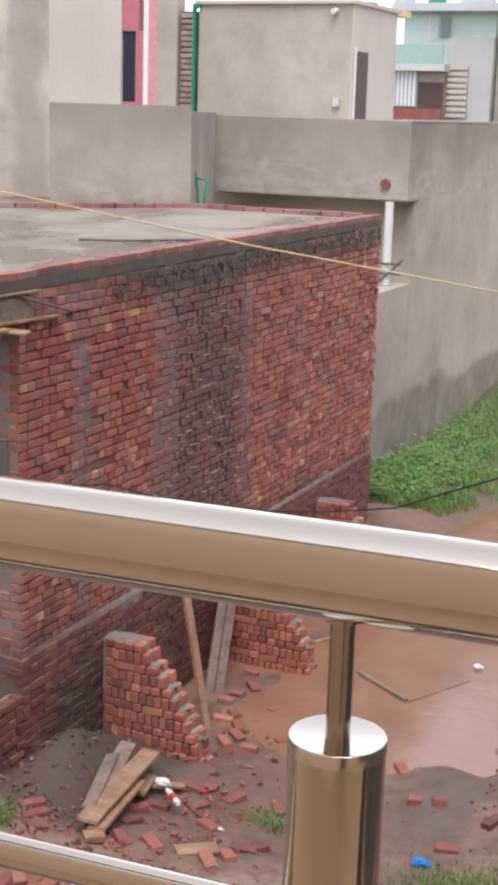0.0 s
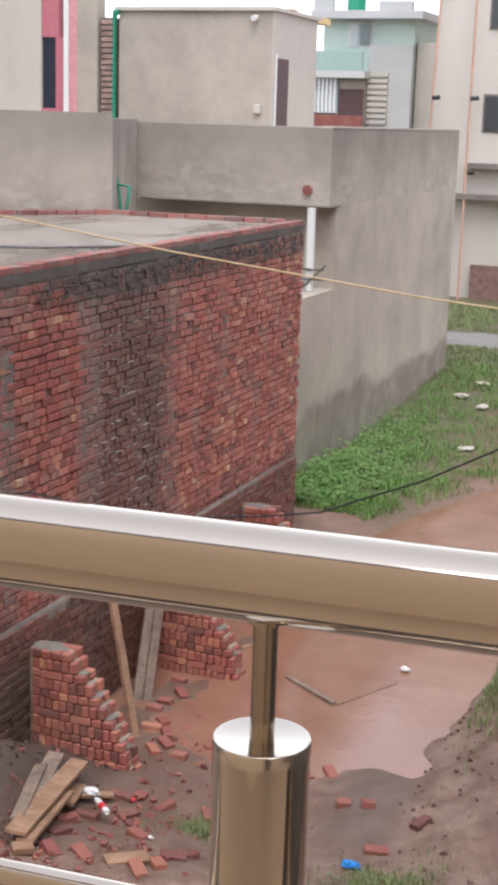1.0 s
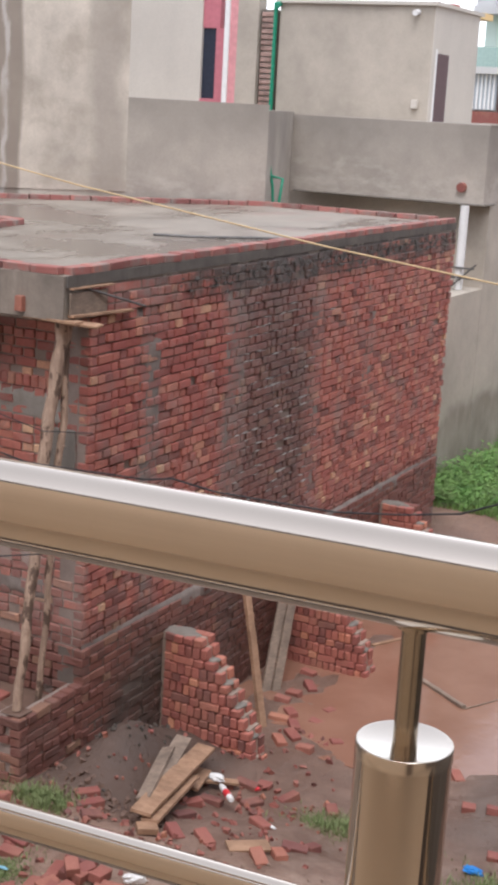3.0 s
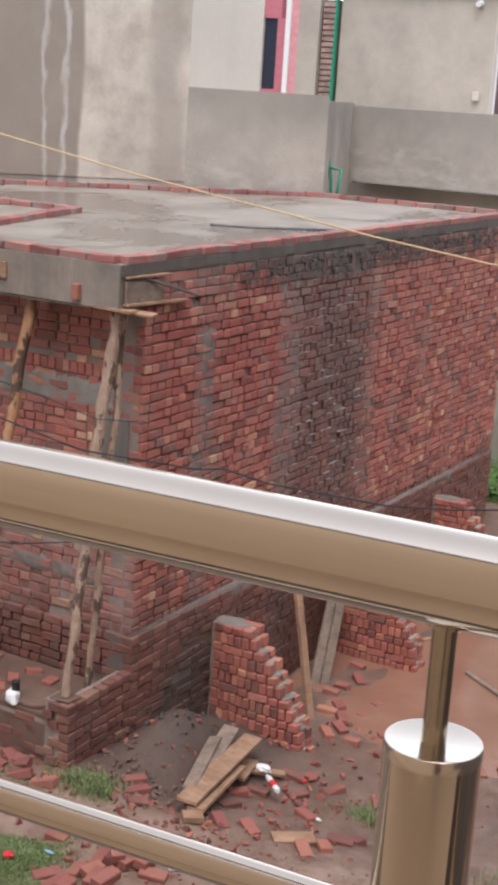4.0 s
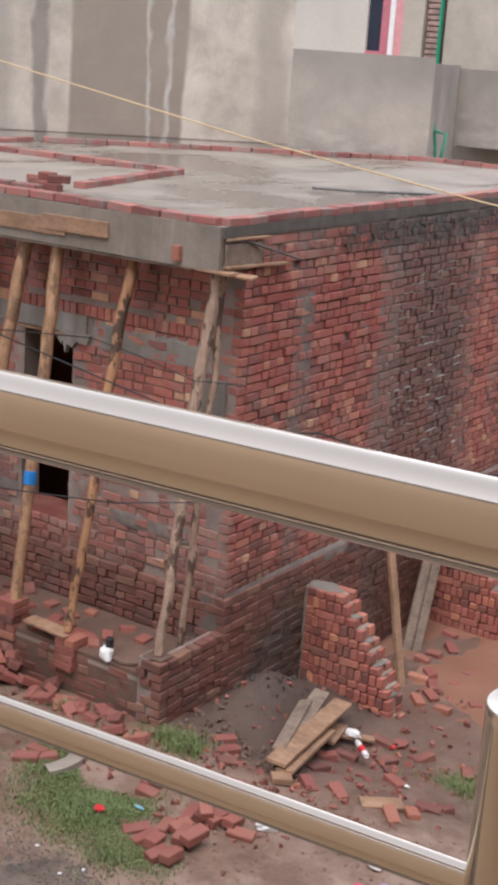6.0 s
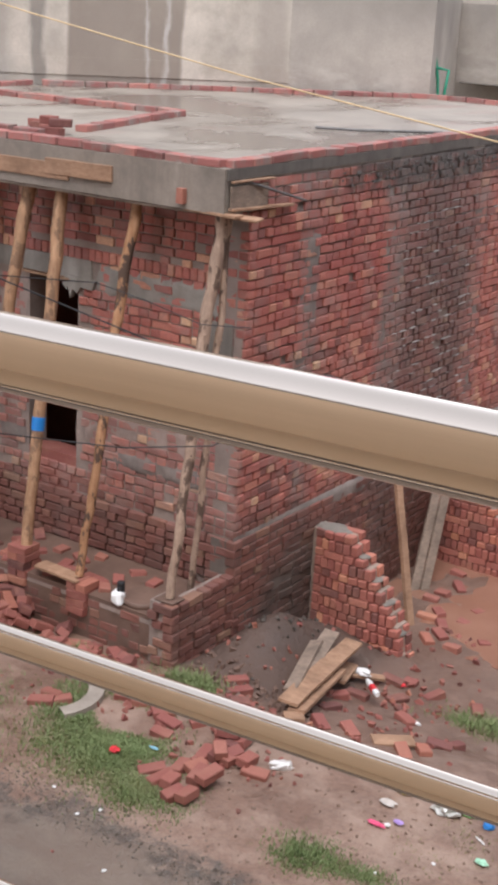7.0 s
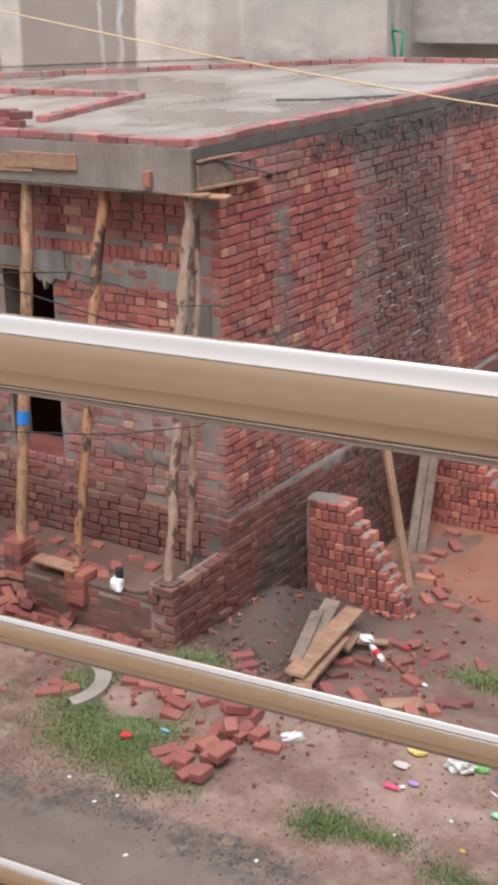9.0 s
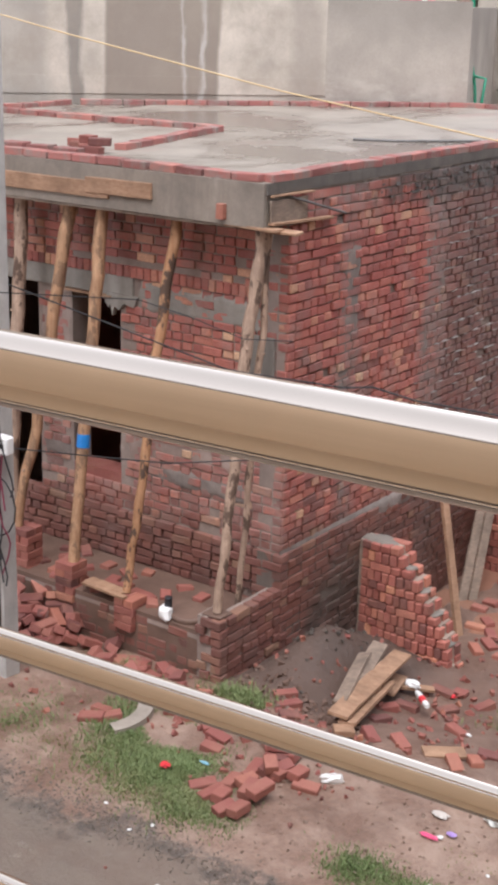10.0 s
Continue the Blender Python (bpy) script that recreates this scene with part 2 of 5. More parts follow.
# bricks: a few chamfered, slightly uneven meshes that all walls share
def brick_bm(l, w, h, seed):
    bm = boxed((-l / 2, -w / 2, -h / 2), (l / 2, w / 2, h / 2), None, 0.005)
    rnd = random.Random(seed)
    for v in bm.verts:
        v.co += Vector([rnd.uniform(-0.0025, 0.0025) for _ in range(3)])
    return bm


def brick_mesh(name, l, w, h, seed, mat):
    bm = brick_bm(l, w, h, seed)
    me = bpy.data.meshes.new(name)
    bm.to_mesh(me)
    bm.free()
    me.materials.append(mat)
    return me


L, W, H, J = 0.178, 0.087, 0.0600, 0.0110
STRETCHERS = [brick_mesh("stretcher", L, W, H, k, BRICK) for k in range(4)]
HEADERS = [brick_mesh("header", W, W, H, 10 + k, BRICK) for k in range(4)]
BUTT = brick_material("buttress_brick", False, 1.42, 1.07)
BUTT_LONG = [brick_mesh("long_brick", L, W, H, 30 + k, BUTT) for k in range(3)]
BUTT_SHORT = [brick_mesh("short_brick", W, W, H, 35 + k, BUTT) for k in range(3)]
LOOSE = [brick_mesh("loose_brick", 0.178, 0.087, 0.060, 20 + k, BRICK_LOOSE) for k in range(4)]
EDGE = [brick_mesh("edging_brick", 0.23, 0.11, 0.056, 40 + k, EDGE_BRICK) for k in range(4)]


def joined(name, parent, items, mat):
    """One mesh out of (mesh, matrix) pairs."""
    vs, fs, n = [], [], 0
    for me, m in items:
        co = np.empty(len(me.vertices) * 3)
        me.vertices.foreach_get("co", co)
        a = np.array(m)
        vs.append(co.reshape(-1, 3) @ a[:3, :3].T + a[:3, 3])
        fs += [[i + n for i in p.vertices] for p in me.polygons]
        n += len(me.vertices)
    me = bpy.data.meshes.new(name)
    me.from_pydata(np.concatenate(vs).tolist(), [], fs)
    me.materials.append(mat)
    ob = new(name, me)
    ob.parent = parent
    return tagged(ob, kind="stuff")


def lay(parent, origin, along, out, length, courses, seed, near, holes=(), skip=None, bond=0.6):
    """Bricks over the face of a wall from origin, along a direction, course by course upward.
    Those that near(s, z) picks are objects of their own; the others are joined."""
    rnd = random.Random(seed)
    o, d, n = Vector(origin), Vector(along).normalized(), Vector(out).normalized()
    far, count = [], 0
    base = Matrix((( d.x, n.x, 0, 0), (d.y, n.y, 0, 0), (d.z, n.z, 1, 0), (0, 0, 0, 1)))
    if base.determinant() < 0:
        base = Matrix(((d.x, -n.x, 0, 0), (d.y, -n.y, 0, 0), (d.z, -n.z, 1, 0), (0, 0, 0, 1)))
    for c in range(courses):
        s = -0.06 * (c % 2)
        z = (c + 0.5) * (H + J)
        while s < length - 0.04:
            st = rnd.random() < (bond * 1.5 if c % 2 else bond * 0.3)
            l = L if st else W
            mid = s + l / 2
            s += l + J * rnd.uniform(0.8, 1.5)
            if mid - l / 2 < -0.03 or mid + l / 2 > length + 0.03:
                if mid - l / 2 < -0.03:
                    st, l, mid = False, W, W / 2
                    s = W + J
                else:
                    st, l, mid = False, W, length - W / 2
            zz = z + rnd.uniform(-0.003, 0.003) + 0.008 * noise.noise(Vector((mid * 0.9, c * 0.2, seed)))
            p = o + d * mid + Vector((0, 0, zz))
            if any(a - l / 2 < mid < b + l / 2 and e - 0.05 < p.z < f + 0.05 for a, b, e, f in holes):
                continue
            if skip and skip(mid, p.z) or rnd.random() < 0.006:
                continue
            me = rnd.choice(STRETCHERS if st else HEADERS)
            m = Matrix.Translation(p + n * (-W / 2 + 0.002 + rnd.uniform(-0.008, 0.009))) @ base @ pose(0, 0, 0, rnd.uniform(-1.5, 1.5), rnd.uniform(-1.4, 1.4), rnd.uniform(-3.5, 3.5))
            if count < 300 and near(mid, p.z):
                ob = new("brick", me)
                ob.parent = parent
                ob.matrix_local = parent.matrix_world.inverted() @ m
                count += 1
            else:
                far.append((me, m))
    if far:
        joined("brickwork", parent, far, BRICK)
    return base


MUD = concrete("mud_lumps", (0.155, 0.095, 0.07), 0.1, 0.6, 4).m


# ---- ground ----
def ground_material():
    m = Mat("wet_earth", 0.7)
    x, y = m.axis(0), m.axis(1)
    wob = m.math("ADD", y, m.math("MULTIPLY", m.math("SUBTRACT", m.noise(1.3, 6, 0.65), 0.5), 1.1))
    n, f = m.noise(1.1, 6, 0.65), m.noise(26, 5, 0.7)
    mud = m.ramp(n, [(0.3, (0.17, 0.098, 0.068)), (0.5, (0.25, 0.152, 0.109)), (0.7, (0.32, 0.208, 0.156))])
    mud = m.mix(m.ramp(f, [(0.45, 0.0), (0.7, 0.5)]), mud, (0.10, 0.060, 0.045))
    pale = m.math("MULTIPLY", m.ramp(m.noise(2.4, 5, 0.7), [(0.44, 0.0), (0.60, 0.85)]), m.math("MAXIMUM", m.band(x, 1.7, 4.5, 0.5), m.math("MULTIPLY", m.band(y, -2.7, -1.0, 0.3), 0.8)))
    mud = m.mix(pale, mud, (0.40, 0.285, 0.22))
    road = m.mix(m.ramp(m.noise(0.9, 5, 0.6), [(0.4, 0.0), (0.6, 0.7)]), m.ramp(f, [(0.3, (0.175, 0.140, 0.112)), (0.7, (0.215, 0.175, 0.142))]), (0.25, 0.19, 0.148))
    onroad = m.band(wob, -60, -2.62, 0.14)
    c = m.mix(onroad, mud, road)
    green = m.math("MULTIPLY", m.band(wob, 9.0, 60, 0.4), m.band(x, -30, 0.9, 0.6))
    c = m.mix(m.math("MULTIPLY", green, 0.8), c, (0.085, 0.095, 0.045))
    lane = m.band(y, 22.2, 24.1, 0.1)
    c = m.mix(lane, c, (0.24, 0.23, 0.22))
    sand = m.math("MULTIPLY", m.band(x, -0.1, 0.88, 0.15), m.band(wob, -0.65, 1.2, 0.2))
    c = m.mix(m.math("MULTIPLY", sand, 0.92), c, (0.066, 0.052, 0.043))
    silt = m.math("MULTIPLY", m.band(m.math("ADD", x, m.math("MULTIPLY", n, 0.6)), 2.85, 3.45, 0.15), m.band(wob, 0.9, 2.7, 0.3))
    c = m.mix(m.math("MULTIPLY", silt, 0.8), c, (0.175, 0.145, 0.125))
    grit = m.math("MULTIPLY", m.math("MULTIPLY", m.band(wob, -2.78, -2.50, 0.09), m.band(x, -4, 2.3, 0.25)), m.ramp(m.noise(9, 6, 0.75), [(0.42, 0.0), (0.56, 0.8)]))
    c = m.mix(grit, c, (0.085, 0.073, 0.063))
    redroad = m.math("MULTIPLY", m.band(x, 2.2, 5, 0.3), m.band(wob, -3.4, -2.4, 0.2))
    c = m.mix(m.math("MULTIPLY", redroad, 0.6), c, (0.26, 0.165, 0.13))
    damp = m.ramp(m.noise(1.9, 6, 0.7, (1, 1, 1), 0.8), [(0.46, 0.0), (0.60, 1.0)])
    soaked = m.math("MULTIPLY", m.band(wob, -0.7, 8, 0.3), m.ramp(m.noise(2.6, 5, 0.65), [(0.3, 0.25), (0.6, 0.65)]))
    c = m.mix(m.math("MAXIMUM", m.math("MULTIPLY", damp, 0.22), soaked), c, (0.125, 0.074, 0.054))
    m.color(c)
    dry = m.ramp(m.math("ADD", m.math("MULTIPLY", onroad, -0.42), n), [(0.2, 0.24), (0.6, 0.75)])
    m.rough(m.math("SUBTRACT", dry, m.math("MULTIPLY", m.math("ADD", damp, silt), 0.16)))
    m.bump(m.math("ADD", m.math("ADD", f, m.noise(90, 3)), m.math("MULTIPLY", m.noise(8, 5, 0.7), m.math("SUBTRACT", 2.4, m.math("MULTIPLY", onroad, 2.2)))), 0.7, 0.014)
    return m.m


def ground():
    xs = [-600, -150, -60, -30, -15, -8] + [-4.5 + 0.06 * i for i in range(150)] + [4.6, 5.2, 6, 8, 12, 20, 60, 200, 600]
    ys = [-300, -80, -30, -15, -8] + [-5 + 0.25 * i for i in range(10)] + [-2.5 + 0.06 * i for i in range(105)] + [3.9 + 0.18 * i for i in range(90)] + [20.5, 22, 24, 28, 34, 45, 70, 150, 400, 1200]
    bm = bmesh.new()
    g = [[bm.verts.new((x, y, gz(x, y))) for x in xs] for y in ys]
    for r0, r1 in zip(g, g[1:]):
        for i in range(len(xs) - 1):
            bm.faces.new((r0[i], r0[i + 1], r1[i + 1], r1[i])).smooth = True
    tagged(part("ground", bm, ground_material()), "wet reddish brown earth with a grey road edge", "ground", kind="structure")


def water():
    m = Mat("muddy_water", 0.06)
    n = m.noise(1.4, 4)
    m.color(m.ramp(n, [(0.35, (0.25, 0.125, 0.082)), (0.7, (0.31, 0.168, 0.115))]))
    m.b.inputs["Specular IOR Level"].default_value = 0.9
    m.bump(m.math("ADD", m.noise(7, 3, 0.5, (1, 1.6, 1)), m.math("MULTIPLY", m.noise(26, 3, 0.6), 0.35)), 0.22, 0.012)
    bm = bmesh.new()
    box(bm, (0.05, 1.6, -0.60), (6.5, 17.5, -0.245))
    tagged(part("water", bm, m.m), "still muddy brown rain water standing in the yard", "puddle", kind="structure")


ground()
water()

# ---- the unfinished brick house ----
FLOOR_Z, SOFFIT, ROOF = 0.95, 3.44, 3.75
YEND, XLEFT = 7.57, -5.2
house = thing("brick_house", "unplastered red brick house under construction with a fresh concrete roof", "house")
side = part("side_wall", boxed((-0.22, 0.0, -0.6), (-0.024, YEND - 0.024, ROOF - 0.001)), MORTAR, house, "red brick side wall with dark damp streaks")
WIN = (-2.10, -1.59, 1.24, 2.70)
DOOR = (-3.4, -2.47, 0.95, 2.70)
front = part("front_wall", boxed((WIN[1], 0.012, -0.6), (-0.222, 0.22, SOFFIT)), MORTAR, house, "red brick front wall with a rough window opening")
for lo, hi in (((WIN[0], 0.012, -0.6), (WIN[1], 0.22, WIN[2])), ((DOOR[1], 0.012, -0.6), (WIN[0], 0.22, SOFFIT)), ((WIN[0], 0.012, WIN[3]), (WIN[1], 0.22, SOFFIT)),
               ((DOOR[0], 0.012, DOOR[3]), (DOOR[1], 0.22, SOFFIT)), ((XLEFT, 0.012, -0.6), (DOOR[0], 0.22, SOFFIT))):
    part("front_wall", boxed(lo, hi), BRICK_LOOSE if hi[2] == WIN[2] else MORTAR, house)
part("left_wall", boxed((XLEFT, 0.221, -0.6), (XLEFT + 0.22, 3.55, SOFFIT)), MORTAR, house)
part("inner_wall", boxed((XLEFT + 0.221, 3.3, -0.6), (-0.223, 3.5, SOFFIT)), BRICK_LOOSE, house)
part("cement_patch", ragged(boxed((-0.36, -0.022, 2.24), (-0.10, -0.004, 2.60), None, 0.006), 0.012, 5, 9), CEMENT, house, "patch of grey cement on the brick wall")
part("fascia", ragged(boxed((-5.69, -0.334, SOFFIT + 0.002), (-0.012, -0.321, ROOF - 0.003)), 0.003), concrete("dirty_fascia", (0.27, 0.225, 0.185), 0.5, 0.85, 2.5, 0.35).m, house, "dirty grey concrete slab edge")
LINTEL = concrete("lintel_cement", (0.30, 0.27, 0.235), 0.5, 0.85, 2.4, 0.35).m
part("lintel", ragged(boxed((-3.6, -0.008, 2.71), (-1.45, 0.2, 2.865)), 0.004), LINTEL, house, "grey cement lintel band")
bm = bmesh.new()
OUTLINE = [(-0.01, -0.32), (-0.01, YEND), (-2.4, 7.5), (-5.7, 3.95), (-5.7, -0.32)]
f = bm.faces.new([bm.verts.new((x, y, SOFFIT)) for x, y in OUTLINE])
for q in bmesh.ops.extrude_face_region(bm, geom=[f])["geom"]:
    if isinstance(q, bmesh.types.BMVert):
        q.co.z = ROOF
bmesh.ops.recalc_face_normals(bm, faces=bm.faces)
def roof_concrete():
    m = concrete("roof_concrete", (0.325, 0.284, 0.238), 0.2, 0.6, 1.6, 0.2)
    base = m.b.inputs["Base Color"].links[0].from_socket
    wet = m.ramp(m.noise(0.85, 6, 0.62, (1, 0.6, 1), 0.6), [(0.44, 0.0), (0.56, 1.0)])
    dust = m.ramp(m.noise(1.4, 5, 0.65, (1, 0.5, 1)), [(0.54, 0.0), (0.66, 0.5)])
    base = m.mix(dust, base, (0.30, 0.195, 0.165))
    m.color(m.mix(m.math("MULTIPLY", wet, 0.72), base, (0.135, 0.112, 0.092)))
    m.rough(m.ramp(wet, [(0.0, 0.55), (1.0, 0.2)]))
    return m.m


roof = part("roof_slab", bm, roof_concrete(), house, "wet grey concrete roof slab")
plinth = part("plinth", boxed((-0.2, -0.03, -0.6), (0.02, YEND - 0.02, FLOOR_Z - 0.012)), concrete("plinth_cement", (0.15, 0.12, 0.10), 0.4, 0.85, 3).m, house)
part("cement_strip", ragged(boxed((-0.03, -0.315, 3.672), (0.006, YEND, 3.749)), 0.004, 3), concrete("mossy_cement", (0.13, 0.115, 0.10), 0.6, 0.85, 3, 0.4).m, house, "dark mossy cement strip")

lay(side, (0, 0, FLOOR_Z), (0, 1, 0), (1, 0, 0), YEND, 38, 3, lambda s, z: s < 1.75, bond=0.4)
lay(front, (-0.0, 0, FLOOR_Z), (-1, 0, 0), (0, -1, 0), 4.6, 35, 5, lambda s, z: s < 2.1, holes=[(-WIN[1], -WIN[0], WIN[2], WIN[3]), (-DOOR[1], -DOOR[0], DOOR[2], DOOR[3]), (1.42, 3.75, 2.70, 2.86), (0.32, 3.75, 2.895, 2.925)], bond=0.5)


def smear(name, parent, at, along, out, size, amount, seed, mat, label="", freq=5.0):
    """Mortar smeared over the face of a wall: thick in places, sunk behind the bricks in others."""
    o, d, n = Vector(at), Vector(along), Vector(out)
    nu, nv = int(size[0] / 0.022), int(size[1] / 0.022)
    bm = bmesh.new()
    rows = []
    for j in range(nv + 1):
        row = []
        for i in range(nu + 1):
            u, v = i / nu, j / nv
            p = o + d * (u * size[0]) + Vector((0, 0, v * size[1]))
            edge = min(1.0, 5 * min(u, 1 - u) + 0.12, 5 * min(v, 1 - v) + 0.12)
            f = noise.noise(p * freq + Vector((seed, 0, 0))) * 0.6 + noise.noise(p * freq * 3.1) * 0.4
            depth = -0.024 + 0.034 * max(0.0, min(1.0, amount * edge + 0.55 * f * (1 if edge > 0.3 else 1.4) - 0.12 * (1 - edge)))
            row.append(bm.verts.new(p + n * depth))
        rows.append(row)
    for r0, r1 in zip(rows, rows[1:]):
        for i in range(nu):
            bm.faces.new((r0[i], r0[i + 1], r1[i + 1], r1[i])).smooth = True
    return part(name, bm, mat, parent, label)


PINKISH = concrete("pinkish_mortar", (0.36, 0.275, 0.235), 0.15, 0.9, 3, 0.3).m
SIDE_CEMENT = concrete("thin_cement_wash", (0.235, 0.195, 0.172), 0.4, 0.85, 3, 0.35).m
smear("lintel_band", front, (-0.08, 0, 2.60), (-1, 0, 0), (0, -1, 0), (1.40, 0.27), 0.95, 2, LINTEL, "grey cement band at lintel height")
smear("flush_pointing", front, (-0.16, 0, 1.36), (-1, 0, 0), (0, -1, 0), (1.44, 1.02), 0.80, 5, PINKISH, "pinkish mortar smeared over the bricks")
smear("flush_pointing", front, (-2.10, 0, 1.36), (-1, 0, 0), (0, -1, 0), (0.36, 1.30), 0.66, 6, PINKISH)
smear("sill_band", front, (-0.1, 0, 1.24), (-1, 0, 0), (0, -1, 0), (1.46, 0.18), 0.8, 7, SIDE_CEMENT, "grey mortar band at sill height")
smear("sill_band", front, (-2.12, 0, 1.24), (-1, 0, 0), (0, -1, 0), (0.34, 0.18), 0.8, 17, SIDE_CEMENT)
smear("cement_column", side, (0, 0.66, 1.0), (0, 1, 0), (1, 0, 0), (0.36, 2.5), 0.62, 8, SIDE_CEMENT, "thin grey cement wash over the bricks")
smear("cement_column", side, (0, 1.95, 1.0), (0, 1, 0), (1, 0, 0), (0.50, 2.6), 0.50, 9, SIDE_CEMENT)
smear("cement_column", side, (0, 3.65, 1.0), (0, 1, 0), (1, 0, 0), (0.42, 2.6), 0.45, 10, SIDE_CEMENT)
smear("cement_column", side, (0, 5.0, 1.6), (0, 1, 0), (1, 0, 0), (0.35, 2.0), 0.40, 11, SIDE_CEMENT)
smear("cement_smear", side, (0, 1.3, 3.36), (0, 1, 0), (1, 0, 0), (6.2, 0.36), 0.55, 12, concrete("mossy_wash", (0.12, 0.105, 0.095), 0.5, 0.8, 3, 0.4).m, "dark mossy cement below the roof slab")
bm = bmesh.new()
f = bm.faces.new([bm.verts.new((-1.60 + x, -0.02, 2.70 + z)) for x, z in ((0.20, 0.02), (-0.10, 0.03), (-0.13, -0.05), (-0.09, -0.09), (-0.075, -0.06), (-0.05, -0.15), (-0.03, -0.08), (0.02, -0.10), (0.06, -0.05), (0.17, -0.06))])
for q in bmesh.ops.extrude_face_region(bm, geom=[f])["geom"]:
    if isinstance(q, bmesh.types.BMVert):
        q.co.y = 0.03
bmesh.ops.recalc_face_normals(bm, faces=bm.faces)
part("plaster_edge", bm, LINTEL, front, "jagged broken cement at the window corner")
part("lintel_board", ragged(boxed((-2.16, -0.03, 2.685), (-1.66, 0.16, 2.703)), 0.004, 2), PLANK, front, "pale board under the lintel")
rs = random.Random(12)
for i in range(49):
    x = -0.34 - i * (H + 0.009)
    ob = new("brick", rs.choice(HEADERS))
    ob.parent = front
    ob.matrix_local = pose(x, W / 2 - 0.012 + rs.uniform(-0.004, 0.004), 2.912, rs.uniform(-2, 2), 90 + rs.uniform(-3, 3), rs.uniform(-2, 2))
lay(plinth, (0.03, -0.03, FLOOR_Z - 18 * (H + J)), (0, 1, 0), (1, 0, 0), YEND, 18, 7, lambda s, z: s < 2.2)
smear("ledge_mortar", plinth, (0.03, -0.03, FLOOR_Z - 0.13), (0, 1, 0), (1, 0, 0), (YEND - 0.02, 0.16), 0.58, 21, SIDE_CEMENT, "grey mortar smeared along the plinth top", 3.0)
lay(plinth, (0.03, -0.03, FLOOR_Z - 12 * (H + J)), (-1, 0, 0), (0, -1, 0), 4.2, 12, 8, lambda s, z: False)

# ---- neighbouring grey houses ----
def grey_plaster():
    m = concrete("grey_plaster", (0.465, 0.41, 0.342), 0.09, 0.85, 0.8)
    z = m.axis(2)
    base = m.b.inputs["Base Color"].links[0].from_socket
    wob = m.math("ADD", z, m.math("MULTIPLY", m.math("SUBTRACT", m.noise(0.7, 4, 0.55), 0.5), 1.0))
    damp = m.math("MULTIPLY", m.band(wob, -3, 0.85, 0.12), m.ramp(m.noise(2.5, 5, 0.6, (1, 1, 0.6)), [(0.3, 0.35), (0.6, 0.75)]))
    m.color(m.mix(damp, base, (0.19, 0.155, 0.122)))
    return m.m


def stained_plaster():
    """Old rendered wall with tall wet stains and two lime runs."""
    m = concrete("stained_plaster", (0.54, 0.475, 0.40), 0.3, 0.85, 1.0, 0.32)
    base = m.b.inputs["Base Color"].links[0].from_socket
    d = m.n.new("ShaderNodeVectorMath")
    d.operation = "DOT_PRODUCT"
    d.inputs[1].default_value = (-0.681, -0.732, 0)
    m.l.new(m.pos(), d.inputs[0])
    s = m.math("SUBTRACT", d.outputs["Value"], 1.634 - 5.600)
    s = m.math("ADD", s, m.math("MULTIPLY", m.math("SUBTRACT", m.noise(1.3, 4, 0.5, (1, 1, 0.5)), 0.5), 0.22))
    runny = m.math("ADD", s, m.math("MULTIPLY", m.math("SUBTRACT", m.noise(3.5, 5, 0.6, (1, 1, 0.35)), 0.5), 0.28))
    for v, lo, hi, soft, amt, col in ((s, 3.22, 4.56, 0.03, 0.88, (0.225, 0.182, 0.147)), (runny, 4.82, 4.95, 0.03, 0.75, (0.17, 0.15, 0.13)), (s, 5.2, 9.0, 0.1, 0.55, (0.28, 0.255, 0.225)),
                                      (runny, 3.40, 3.45, 0.02, 0.7, (0.52, 0.48, 0.44)), (runny, 3.62, 3.66, 0.02, 0.65, (0.52, 0.48, 0.44)), (runny, 2.02, 2.4, 0.12, 0.5, (0.23, 0.195, 0.165))):
        base = m.mix(m.math("MULTIPLY", m.band(v, lo, hi, soft), amt), base, col)
    blot = m.ramp(m.noise(1.7, 6, 0.65), [(0.47, 0.0), (0.66, 0.6)])
    base = m.mix(blot, base, (0.31, 0.262, 0.21))
    m.color(base)
    return m.m


def damp_parapet():
    """Grey cement render, rain-darkened from the top in uneven tongues."""
    m = concrete("damp_parapet", (0.40, 0.352, 0.300), 0.06, 0.85, 1.1, 0.22)
    base = m.b.inputs["Base Color"].links[0].from_socket
    wob = m.math("ADD", m.axis(2), m.math("MULTIPLY", m.math("SUBTRACT", m.noise(0.9, 4, 0.55, (1, 1, 0.7)), 0.5), 1.6))
    base = m.mix(m.math("MULTIPLY", m.band(wob, 4.5, 9, 0.35), 0.5), base, (0.215, 0.192, 0.165))
    lime = m.math("MULTIPLY", m.band(wob, 3.4, 4.05, 0.12), m.ramp(m.noise(3.0, 5, 0.6, (1, 1, 2)), [(0.45, 0.0), (0.65, 0.6)]))
    m.color(m.mix(lime, base, (0.53, 0.48, 0.42)))
    return m.m


